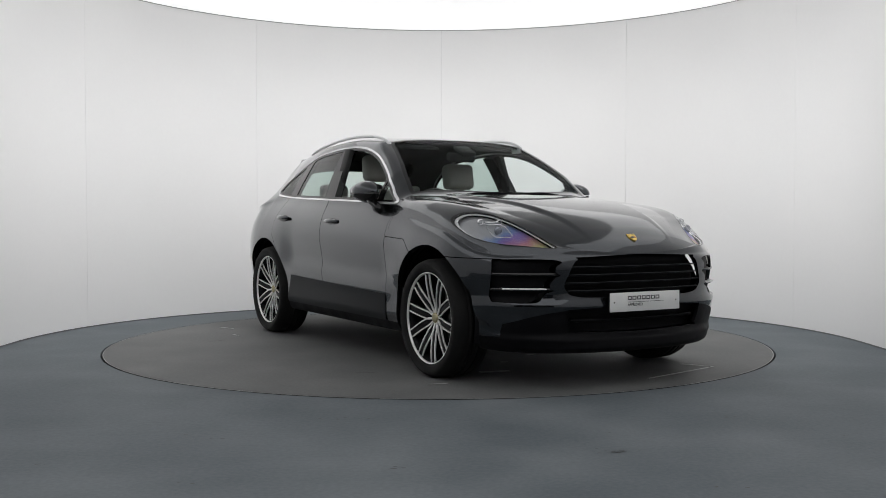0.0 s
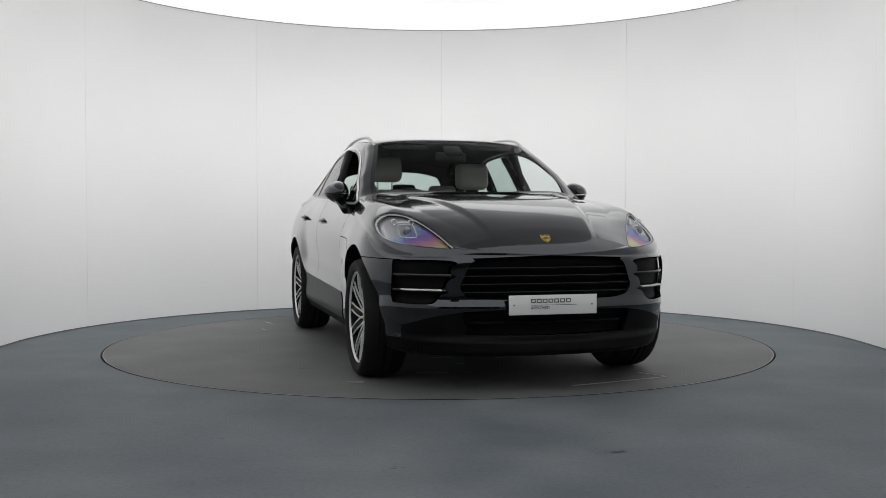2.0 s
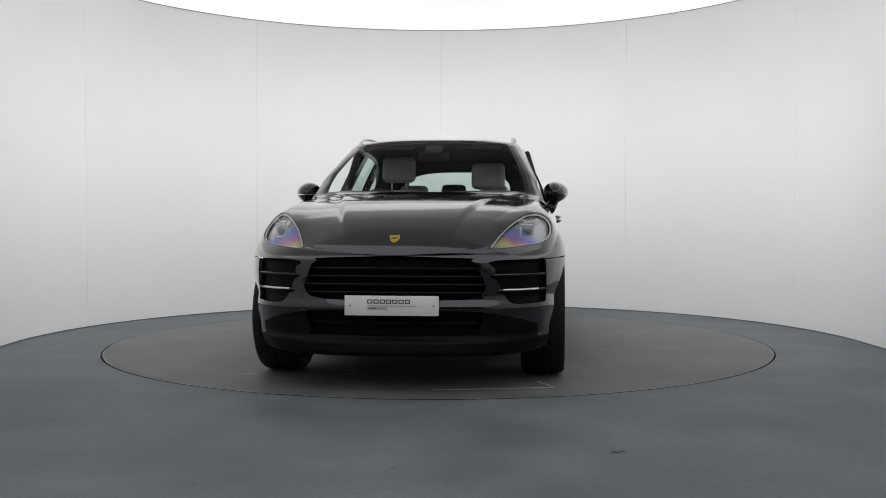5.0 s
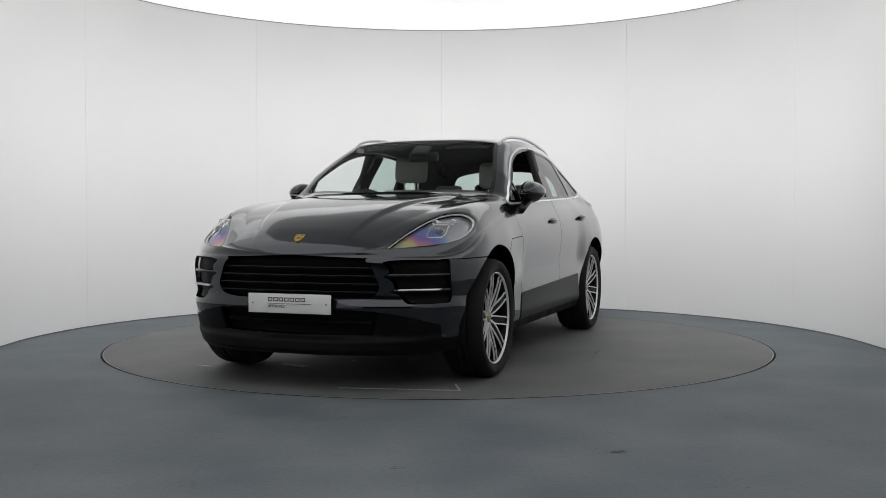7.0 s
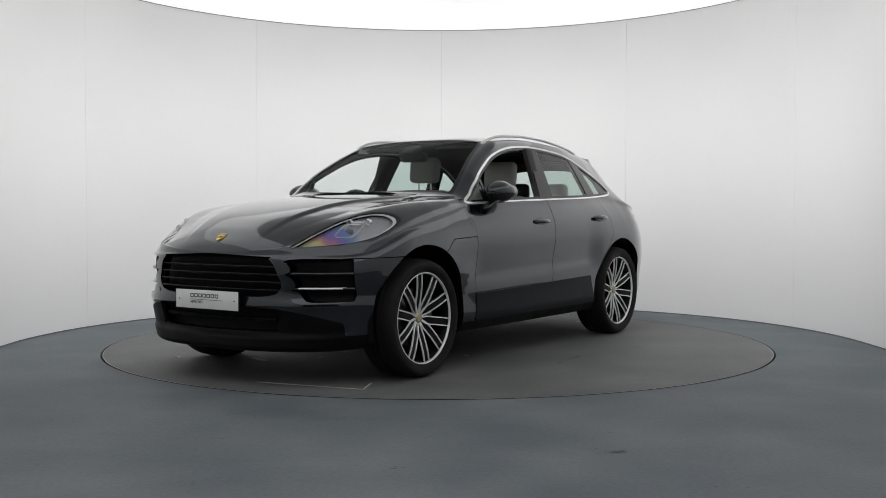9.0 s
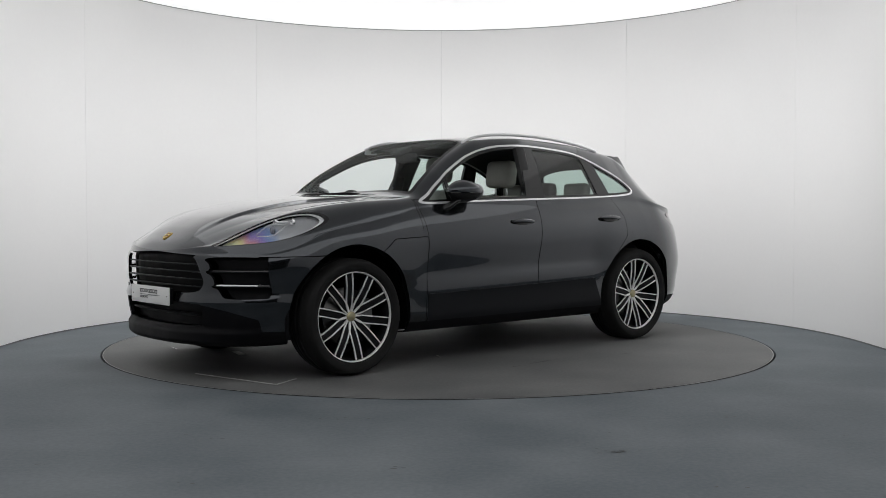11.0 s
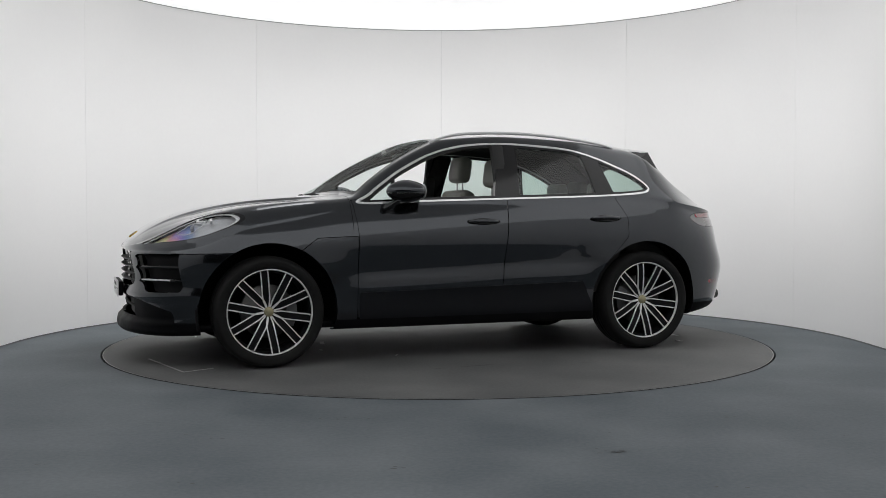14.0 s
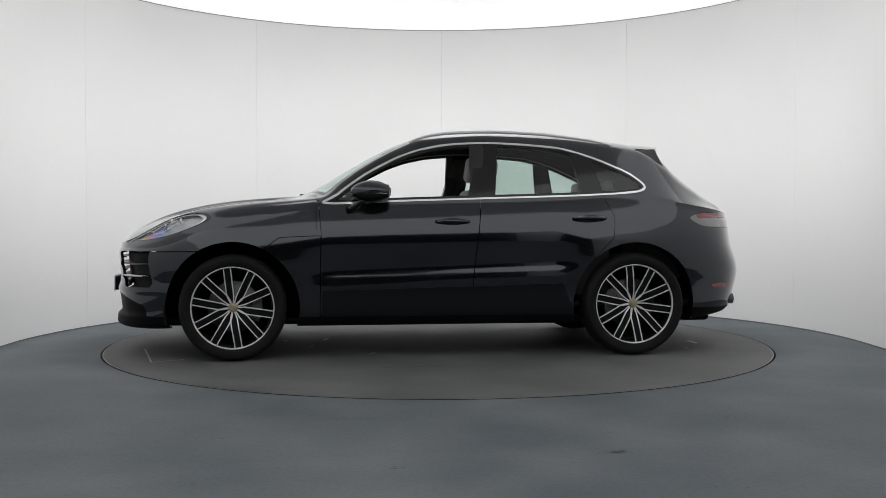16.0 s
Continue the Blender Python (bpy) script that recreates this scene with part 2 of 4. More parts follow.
# ---- the studio ----
WC = (0.0, -0.099)
RW, HW = 3.303, 3.007
RT = 2.512
SCUFFS = [(0.73, -3.73, 14, 0.045), (-0.185, -4.0, 4, 0.02), (-0.21, -3.65, 2, 0.01), (1.46, -2.99, 7, 0.05), (-0.48, -3.04, 6, 0.08), (-1.59, -3.94, 3, 0.02), (1.86, -3.41, 3, 0.04), (-0.93, -4.23, 2, 0.02), (0.45, -3.4, 3, 0.15), (1.1, -4.3, 2, 0.1), (-1.2, -3.4, 3, 0.2)]


def ring(bm, r0, r1, z, cx=0.0, cy=0.0, n=180, a0=0.0, a1=360.0):
    """A flat ring, or a disc where r0 is 0."""
    full = a1 - a0 >= 360
    angles = [radians(a0 + (a1 - a0) * k / n) for k in range(n if full else n + 1)]
    outer = [bm.verts.new((cx + r1 * math.cos(a), cy + r1 * math.sin(a), z)) for a in angles]
    if not r0:
        bm.faces.new(outer)
        return
    inner = [bm.verts.new((cx + r0 * math.cos(a), cy + r0 * math.sin(a), z)) for a in angles]
    for k in range(len(angles) if full else n):
        j = (k + 1) % len(angles)
        bm.faces.new((inner[k], outer[k], outer[j], inner[j]))


def build_studio():
    # floor with a round pit for the turntable
    bm = bmesh.new()
    n = 180
    angles = [2 * math.pi * k / n for k in range(n)]
    inner = [bm.verts.new((RT + 0.014) * Vector((math.cos(a), math.sin(a), 0))) for a in angles]
    low = [bm.verts.new((RT + 0.014) * Vector((math.cos(a), math.sin(a), 0)) - Vector((0, 0, 0.08))) for a in angles]
    outer = []
    for a in angles:
        c, s = math.cos(a), math.sin(a)
        k = min(8.0 / max(abs(c), 1e-9), (11.0 if s < 0 else 5.5) / max(abs(s), 1e-9))
        outer.append(bm.verts.new((k * c, k * s, 0)))
    for k in range(n):
        j = (k + 1) % n
        bm.faces.new((inner[k], outer[k], outer[j], inner[j]))
        bm.faces.new((low[k], inner[k], inner[j], low[j]))
    tagged(part("floor", bm, FLOORM, smooth=False), "blue-grey painted studio floor with faint scuffs", "floor", kind="structure")
    # small dark scuffs and chips in the paint
    floor = bpy.data.objects["floor"]
    rnd = random.Random(5)
    for x, y, n, spread in SCUFFS:
        bm = bmesh.new()
        for _ in range(n):
            px, py = x + rnd.gauss(0, spread), y + rnd.gauss(0, spread * 0.6)
            r, turn = rnd.uniform(0.003, 0.010), rnd.uniform(0, 3)
            ring_pts = []
            for k in range(7):
                q = turn + 2 * math.pi * k / 7
                rr = r * rnd.uniform(0.5, 1.2)
                ring_pts.append(bm.verts.new((px + 1.5 * rr * math.cos(q), py + rr * math.sin(q), 0.0012)))
            bm.faces.new(ring_pts)
        part("scuff", bm, SCUFF, floor, "small dark scuffs in the floor paint", smooth=False)
    bm = bmesh.new()
    ring(bm, 0, RT + 0.02, -0.08)
    tagged(part("pit_bottom", bm, GAP, smooth=False), "dark bottom of the turntable pit", "pit", kind="structure")
    # white wall: curved at the back, straight along the sides, as tall panels with thin seams
    wall = tagged(new("wall_north"), "curved white studio wall of tall panels", "wall", kind="structure")
    bend = [0.55 + 35.4 * k for k in (-2, -1, 0, 1, 2)]

    def place(s):
        """Plan position along the wall, s in metres from the middle of the back."""
        arc = RW * math.pi / 2
        if abs(s) <= arc:
            return WC[0] + RW * math.sin(s / RW), WC[1] + RW * math.cos(s / RW), math.sin(s / RW), math.cos(s / RW)
        g = 1 if s > 0 else -1
        return WC[0] + g * RW, WC[1] - (abs(s) - arc), g, 0.0

    width = RW * radians(35.4)
    cuts = [RW * radians(e) for e in bend]
    end = RW * math.pi / 2 + 9.3
    while cuts[0] > -end:
        cuts.insert(0, max(-end, cuts[0] - width))
    while cuts[-1] < end:
        cuts.append(min(end, cuts[-1] + width))

    def run(bm, s0, s1, m, section):
        rows = []
        for k in range(m + 1):
            x, y, nx, ny = place(s0 + (s1 - s0) * k / m)
            rows.append([bm.verts.new((x + nx * d, y + ny * d, z)) for d, z in section])
        n = len(section)
        for p, q in zip(rows, rows[1:]):
            for i in range(n):
                bm.faces.new((p[i], p[(i + 1) % n], q[(i + 1) % n], q[i]))
        bm.faces.new(rows[0])
        bm.faces.new(rows[-1][::-1])
        bmesh.ops.recalc_face_normals(bm, faces=bm.faces)

    for s0, s1 in zip(cuts, cuts[1:]):
        bm = bmesh.new()
        run(bm, s0 + 0.0008, s1 - 0.0008, 24, ((0, 0.010), (0, HW), (0.03, HW), (0.03, 0.010)))
        part("panel", bm, WALLM, wall, sharp=30)
    bm = bmesh.new()
    run(bm, -end, end, 240, ((0.006, 0.0), (0.006, HW - 0.004), (0.02, HW - 0.004), (0.02, 0.0)))
    part("seam_backing", bm, SEAM, wall, smooth=False)
    # thin grey strips drawn along the wall's foot and its top edge
    for z, h, name in ((0.0, 0.009, "foot_strip"), (HW, 0.008, "trim")):
        bm = bmesh.new()
        run(bm, -end, end, 240, ((-0.004, z), (-0.004, z + h), (0.03, z + h), (0.03, z)))
        tagged(part(name, bm, material(name + "_grey", (0.13, 0.13, 0.135) if z == 0 else (0.42, 0.42, 0.42), 0.6), smooth=False), "thin grey strip along the curved wall", "trim", kind="structure")
    # the side walls end before a dark hall, where the camera stands
    yf = WC[1] - 9.3
    # luminous ceiling: bright round the turntable, its unseen middle dimmed, its unseen front added
    zc = HW + 0.012
    bm = bmesh.new()
    ring(bm, 0.5, RW + 0.1, zc, *WC, n=90, a0=-22, a1=202)
    tagged(part("ceiling_band", bm, GLOW, smooth=False), "glowing white light band of the ceiling", "ceiling", kind="structure")
    bm = bmesh.new()
    ring(bm, 0, 2.2, zc - 0.004, 0.0, -0.55, n=90)
    tagged(part("ceiling_centre", bm, GLOW_CENTRE, smooth=False), "dimmed white middle of the light ceiling", "ceiling", kind="structure")
    # unseen glowing sheet added to fill floor and car from the front
    bm = bmesh.new()
    rbox(bm, (2 * RW + 0.2, 9.1, 0.02), (0, yf + 4.55, zc + 0.02), 0)
    tagged(part("ceiling_front_fill", bm, GLOW_FRONT, smooth=False), "unseen glowing ceiling added to light the front of the room", "ceiling", kind="structure")
    # dark hall behind the opening
    bm = bmesh.new()
    bmesh.ops.create_cube(bm, size=1, matrix=Matrix.Translation((0, -2.75, 2.0)) @ Matrix.Diagonal((15.9, 16.4, 4.2, 1)))
    bmesh.ops.delete(bm, geom=[f for f in bm.faces if f.normal.z < -0.5], context="FACES")
    bmesh.ops.reverse_faces(bm, faces=bm.faces)
    tagged(part("wall_hall", bm, HALL, smooth=False), "dark walls of the surrounding hall", "wall", kind="structure")


def build_turntable():
    table = tagged(new("turntable"), "round dark grey turntable flush with the floor", "turntable")
    bm = bmesh.new()
    ring(bm, 0, RT - 0.006, 0.0)
    part("deck", bm, TABLEM, table, smooth=False)
    bm = bmesh.new()
    ring(bm, RT - 0.006, RT, 0.001)
    part("rim_edge", bm, EDGE, table, "worn aluminium edge strip", smooth=False)

    def stripe(name, points, w, mat, label):
        bm = bmesh.new()
        pts = [Vector((*p, 0)) for p in points]
        for a, b in zip(pts, pts[1:]):
            d = (b - a).normalized()
            s = Vector((-d.y, d.x, 0)) * w / 2
            q = [a + s, a - s, b - s, b + s]
            top = [bm.verts.new(c + Vector((0, 0, 0.003))) for c in q]
            low = [bm.verts.new(c + Vector((0, 0, 0.0005))) for c in q]
            bm.faces.new(top)
            for i in range(4):
                bm.faces.new((top[i], low[i], low[(i + 1) % 4], top[(i + 1) % 4]))
        bmesh.ops.recalc_face_normals(bm, faces=bm.faces)
        part(name, bm, mat, table, label, smooth=False)

    stripe("floor_mark", [(2.215, 0.21), (2.06, 0.90), (1.86, 0.80)], 0.012, TAPE, "thin worn white line")
    for x, y, a, l, w in ((1.523, -0.454, 75, 0.2, 0.05), (0.884, -0.225, 80, 0.14, 0.03), (1.20, -0.171, 70, 0.05, 0.02), (0.991, 0.178, 85, 0.06, 0.02),
                          (-1.969, 0.278, 95, 0.14, 0.035), (-1.793, 0.631, 95, 0.07, 0.02), (-1.75, -1.15, 20, 0.18, 0.02), (-1.2, -1.25, 10, 0.10, 0.015), (1.75, -1.0, 80, 0.12, 0.014), (0.55, 0.62, 60, 0.06, 0.012)):
        c, s = math.cos(radians(a)) * l / 2, math.sin(radians(a)) * l / 2
        stripe("tape_scrap", [(x - c, y - s), (x + c, y + s)], w, TAPE, "small scrap of worn white tape")
    rnd = random.Random(11)
    for x, y, a, l, w in ((0.22, 1.30, 4, 0.34, 0.035), (0.50, 1.33, 9, 0.12, 0.020), (-0.55, 1.42, 172, 0.16, 0.022), (1.15, -1.20, 65, 0.20, 0.03), (-0.9, -1.5, 100, 0.18, 0.025)):
        bm = bmesh.new()
        c, sn = math.cos(radians(a)), math.sin(radians(a))
        rim = []
        for k in range(26):
            q, r = 2 * math.pi * k / 26, rnd.uniform(0.45, 1.1)
            u, v = l / 2 * r * math.cos(q), w / 2 * r * math.sin(q)
            rim.append(bm.verts.new((x + c * u - sn * v, y + sn * u + c * v, 0.0015)))
        bm.faces.new(rim)
        part("scuff_mark", bm, SCUFF, table, "dark uneven rubber scuff", smooth=False)
    return table


# ---- the car's outer skin ----
# Rows from the sill up to the shoulder: heights at nose, flank and tail, half width, front and rear ends.
ROWS = [
    (0.205, 0.225, 0.270, 0.800, 2.220, -2.170),
    (0.212, 0.235, 0.275, 0.880, 2.275, -2.255),
    (0.240, 0.275, 0.310, 0.908, 2.303, -2.310),
    (0.285, 0.350, 0.390, 0.926, 2.296, -2.342),
    (0.330, 0.450, 0.455, 0.926, 2.258, -2.360),
    (0.430, 0.525, 0.520, 0.930, 2.268, -2.378),
    (0.490, 0.575, 0.580, 0.938, 2.282, -2.385),
    (0.550, 0.620, 0.640, 0.946, 2.278, -2.375),
    (0.610, 0.700, 0.720, 0.951, 2.276, -2.345),
    (0.670, 0.800, 0.800, 0.951, 2.277, -2.318),
    (0.720, 0.890, 0.880, 0.949, 2.278, -2.312),
    (0.752, 0.955, 0.950, 0.934, 2.274, -2.312),
    (0.772, 1.000, 1.000, 0.900, 2.263, -2.300),
]
SHOULDER_Z = [(2.27, 0.772), (2.15, 0.772), (2.0, 0.785), (1.85, 0.825), (1.7, 0.872), (1.5, 0.922), (1.25, 0.968), (1.0, 1.02), (0.8, 1.062),
              (0.3, 1.082), (-0.3, 1.102), (-0.9, 1.12), (-1.25, 1.138), (-1.5, 1.132), (-1.75, 1.086), (-2.0, 1.046), (-2.29, 1.0)]
SHOULDER_Y = [(2.3, 0.885), (1.85, 0.915), (1.6, 0.908), (1.3, 0.892), (1.0, 0.868), (0.8, 0.845), (0.3, 0.852), (-0.3, 0.852), (-0.9, 0.835), (-1.3, 0.812), (-1.55, 0.825), (-1.75, 0.868), (-1.95, 0.866), (-2.3, 0.84)]
MIDDLE_Z = [(2.265, 0.772), (2.23, 0.826), (2.18, 0.870), (2.1, 0.926), (1.95, 0.995), (1.74, 1.052), (1.5, 1.096), (1.3, 1.118), (1.1, 1.134), (0.955, 1.145),
            (0.8, 1.215), (0.666, 1.296), (0.447, 1.422), (0.227, 1.528), (0.095, 1.568), (-0.127, 1.591), (-0.485, 1.608), (-0.9, 1.602), (-1.35, 1.567), (-1.6, 1.536),
            (-1.70, 1.515), (-1.76, 1.465), (-1.82, 1.385), (-2.0, 1.226), (-2.1, 1.160), (-2.2, 1.095), (-2.28, 1.0)]
CANT_Y = [(2.3, 0.45), (2.1, 0.54), (1.95, 0.62), (1.8, 0.695), (1.6, 0.750), (1.3, 0.762), (1.0, 0.768), (0.8, 0.768), (0.678, 0.755), (0.479, 0.705), (0.278, 0.660), (0.076, 0.632),
          (-0.39, 0.622), (-0.95, 0.608), (-1.35, 0.580), (-1.5, 0.572), (-1.62, 0.598), (-1.75, 0.626), (-1.95, 0.635), (-2.1, 0.58), (-2.29, 0.5)]
CANT_Z = [(2.265, 0.772), (2.15, 0.820), (2.0, 0.894), (1.85, 0.968), (1.65, 1.032), (1.4, 1.070), (1.1, 1.098), (0.9, 1.113), (0.8, 1.130), (0.678, 1.217), (0.479, 1.349), (0.278, 1.456), (0.076, 1.533),
          (-0.39, 1.566), (-0.95, 1.543), (-1.16, 1.522), (-1.35, 1.498), (-1.48, 1.478), (-1.58, 1.445), (-1.72, 1.320), (-1.95, 1.152), (-2.1, 1.080), (-2.2, 1.040), (-2.28, 1.0)]
HUB_X, HUB_Z, TYRE_R = 1.4035, 0.364, 0.364


def skin_stations():
    """Stations round half the car, nose to tail: (corner angle or None, x)."""
    nf, ns, nr = 110, 160, 44
    front = [("f", radians(90 * (k / nf) ** 1.8)) for k in range(nf)]
    side = [("s", 1.45 + (-1.55 - 1.45) * k / ns) for k in range(ns)]
    rear = [("r", radians(90 - 90 * k / nr)) for k in range(nr + 1)]
    return front + side + rear


def outline(station, xf, xr, fuller):
    """Plan view of one row: x and the share of the half width; fuller squares the nose's corners."""
    kind, a = station
    if kind == "s":
        return a, 1.0
    n = 2.55 + 0.4 * fuller if kind == "f" else 2.9
    along, across = math.cos(a) ** (2 / n) if math.cos(a) > 1e-9 else 0.0, math.sin(a) ** (2 / n) if math.sin(a) > 1e-9 else 0.0
    return (1.45 + (xf - 1.45) * along, across) if kind == "f" else (-1.55 + (xr + 1.55) * along, across)


def car_skin():
    st = skin_stations()
    fine = 66
    rows = np.array([[curve([k / (fine - 1) * (len(ROWS) - 1)], [(i, r[c]) for i, r in enumerate(ROWS)])[0] for c in range(6)] for k in range(fine)])
    verts, index = [], {}
    for k in range(fine):
        zf, zm, zr, w, xf, xr = rows[k]
        rise = k / (fine - 1)
        top = max(0.0, (rise - 0.72) / 0.28) ** 1.5
        fuller = min(1.0, max(0.0, (rise - 0.22) / 0.16)) * (1 - 0.4 * max(0.0, (rise - 0.6) / 0.4))
        for s, station in enumerate(st):
            x, share = outline(station, xf, xr, fuller)
            shoulder = float(curve([x], SHOULDER_Z)[0])
            side = zm + (shoulder - 1.0) * max(0.0, (rise - 0.45) / 0.55) ** 1.6
            # the flank's heights blend into those of the nose and of the tail
            f = min(1.0, max(0.0, (x - 1.55) / 0.55))
            r = min(1.0, max(0.0, (-1.65 - x) / 0.5))
            f, r = f * f * (3 - 2 * f), r * r * (3 - 2 * r)
            z = side * (1 - f - r) + zf * f + zr * r
            if k == fine - 1:
                z = shoulder
            half = w * (1 - top) + float(curve([x], SHOULDER_Y)[0]) * top
            mid = math.exp(-((rise - 0.62) / 0.25) ** 2)
            half += mid * (0.020 * math.exp(-((x - 1.42) / 0.36) ** 4) + 0.022 * math.exp(-((x + 1.42) / 0.42) ** 4))
            # hollow of the doors over a ledge that rises towards the rear, and the flare of the blades
            u = z - (0.590 - 0.03 * x)
            on = min(1.0, max(0.0, (1.02 - x) / 0.3)) * min(1.0, max(0.0, (x + 1.08) / 0.25))
            on = on * on * (3 - 2 * on)
            half += on * (-0.022 * math.exp(-((u - 0.055) / (0.062 if u < 0.055 else 0.15)) ** 2) + 0.006 * math.exp(-((u + 0.07) / 0.06) ** 2))
            # the nose leans in below the bonnet's seam, down to the ledge over the lower inlet
            lean = min(0.19, max(0.0, 0.745 - z)) * 0.105 * min(1.0, max(0.0, (x - 1.6) / 0.25)) * min(1.0, max(0.15, (z - 0.47) / 0.06))
            x, half = x - lean * (x - 1.45), half - lean
            index[k, s] = len(verts)
            verts.append((x, half * share, z))
    # heights rise evenly up to the shoulder line at each station
    v = np.array(verts)
    ns = len(st)
    grid = v.reshape(fine, ns, 3)
    for s in range(ns):
        z = grid[:, s, 2]
        zz = np.maximum.accumulate(z[:-1])
        lim = z[-1]
        if zz[-1] > lim - 0.004:
            base = z[0]
            zz = base + (zz - base) * (lim - 0.006 - base) / (zz[-1] - base)
        grid[:-1, s, 2] = zz
    verts = [tuple(p) for p in grid.reshape(-1, 3)]
    faces = []
    for k in range(fine - 1):
        for s in range(ns - 1):
            faces.append((index[k, s + 1], index[k + 1, s + 1], index[k + 1, s], index[k, s]))
    # bonnet, greenhouse and tail gate: one section at each station, from the shoulder to the middle
    nt = 56
    cap = {}
    for s in range(ns):
        x, ys, zs = grid[-1, s]
        zm = float(curve([x], MIDDLE_Z)[0])
        yc, zc = float(curve([x], CANT_Y)[0]), float(curve([x], CANT_Z)[0])
        yc = min(yc, 0.86 * ys)
        zm, zc = max(zm, zs), min(max(zc, zs), max(zm, zs))
        glass = min(1.0, max(0.0, (1.0 - x) / 0.35))
        p = 3.2 - 0.3 * (1 - glass)
        pts = []
        bow = 0.012 * glass + 0.022 * (1 - glass)
        hip = min(1.0, max(0.0, (-1.35 - x) / 0.3))
        bow = (bow * (1 - hip) - 0.010 * hip) * min(1.0, ys / 0.45)
        for k in range(15):
            u = k / 15
            nrm = Vector((zc - zs, ys - yc)).normalized() if (zc - zs) ** 2 + (ys - yc) ** 2 > 1e-8 else Vector((0, 0))
            b = bow * 4 * u * (1 - u)
            pts.append((ys + (yc - ys) * u + nrm.x * b, zs + (zc - zs) * u + nrm.y * b))
        for k in range(64):
            y = yc * (1 - k / 63)
            pts.append((y, zm - (zm - zc) * (y / max(yc, 1e-6)) ** p))
        # round the section off where it turns
        q = np.array(pts)
        for _ in range(7):
            q[1:-1] = 0.5 * q[1:-1] + 0.25 * (q[:-2] + q[2:])
        if x > 0.9:
            # raised dome between two creases, and the hollow beside the wing
            on = min(1.0, (x - 0.9) / 0.25) * min(1.0, max(0.0, (2.22 - x) / 0.40))
            y = q[15:, 0]
            step = np.clip((y - (0.28 + 0.205 * max(0.0, 2.2 - x))) / 0.040, 0, 1)
            q[15:, 1] -= on * 0.017 * step * step * (3 - 2 * step) * np.clip((yc - y) / 0.12, 0, 1)
        row = [index[fine - 1, s]]
        for y, z in q[1:]:
            row.append(len(verts))
            verts.append((x, max(float(y), 0.0), float(z)))
        cap[s] = row
    for s in range(ns - 1):
        a, b = cap[s], cap[s + 1]
        for k in range(len(a) - 1):
            faces.append((b[k], b[k + 1], a[k + 1], a[k]))
    return Skin(np.array(verts), faces)


# Outlines on the skin: windows and lamps in side view (x, z) or front view (y, z), glass in plan (x, y).
WINDOWS = [(0.785, 1.070), (0.29, 1.087), (-0.31, 1.106), (-0.92, 1.125), (-1.21, 1.138), (-1.40, 1.150), (-1.495, 1.166), (-1.53, 1.192), (-1.515, 1.232), (-1.43, 1.300),
           (-1.30, 1.362), (-1.15, 1.422), (-0.95, 1.480), (-0.74, 1.505), (-0.39, 1.521), (-0.10, 1.506), (0.08, 1.473), (0.20, 1.436), (0.30, 1.395), (0.48, 1.300), (0.62, 1.204), (0.70, 1.142)]
HEADLAMP = [(0.535, 0.832), (0.60, 0.915), (0.68, 0.985), (0.745, 1.012), (0.81, 1.012), (0.865, 0.975), (0.885, 0.92), (0.865, 0.865), (0.80, 0.832), (0.68, 0.815), (0.56, 0.805), (0.532, 0.812)]
GRILLE = [(-0.6, 0.760), (0.36, 0.760), (0.432, 0.745), (0.467, 0.716), (0.493, 0.655), (0.513, 0.600), (0.495, 0.562), (0.452, 0.538), (0.26, 0.524), (-0.6, 0.522)]
INTAKE = [(0.54, 0.738), (0.60, 0.746), (0.73, 0.748), (0.825, 0.744), (0.842, 0.735), (0.847, 0.62), (0.842, 0.512), (0.825, 0.502), (0.68, 0.500), (0.635, 0.520), (0.608, 0.557),
          (0.55, 0.566), (0.588, 0.580), (0.584, 0.618), (0.557, 0.645), (0.522, 0.655), (0.560, 0.670), (0.562, 0.704), (0.530, 0.727)]
LOWER = [(-0.6, 0.462), (0.40, 0.462), (0.50, 0.45), (0.47, 0.345), (0.42, 0.330), (-0.6, 0.328)]
SCREEN = [(0.948, -0.6), (0.948, 0.0), (0.93, 0.25), (0.885, 0.48), (0.80, 0.70), (0.775, 0.722), (0.62, 0.695), (0.45, 0.645), (0.28, 0.60), (0.165, 0.568), (0.135, 0.54), (0.11, 0.3), (0.10, 0.0), (0.10, -0.6)]
BACKLIGHT = [(-1.80, -0.1), (-1.80, 0.44), (-1.84, 0.49), (-2.08, 0.50), (-2.13, 0.45), (-2.15, 0.0), (-2.15, -0.1)]
TAILLAMP = [(-1.815, 0.975), (-1.86, 1.005), (-2.0, 1.018), (-2.4, 1.022), (-2.4, 0.905), (-2.05, 0.905), (-1.92, 0.915), (-1.85, 0.945)]


def side_field(poly, lo=-9.0, hi=9.0):
    return lambda x, y, z: np.where((x > lo) & (x < hi), polygon_distance(x, z, poly), 1.0)


def front_field(poly, lo=1.5):
    return lambda x, y, z: np.where(x > lo, polygon_distance(y, z, poly), 1.0)


def plan_field(poly, zlow):
    return lambda x, y, z: np.where(z > zlow, polygon_distance(x, y, poly), 1.0)


def band(field, lo, hi):
    """Inside where lo < field < hi."""
    return lambda x, y, z: np.abs(field(x, y, z) - (lo + hi) / 2) - (hi - lo) / 2


def less(field, d):
    return lambda x, y, z: field(x, y, z) - d


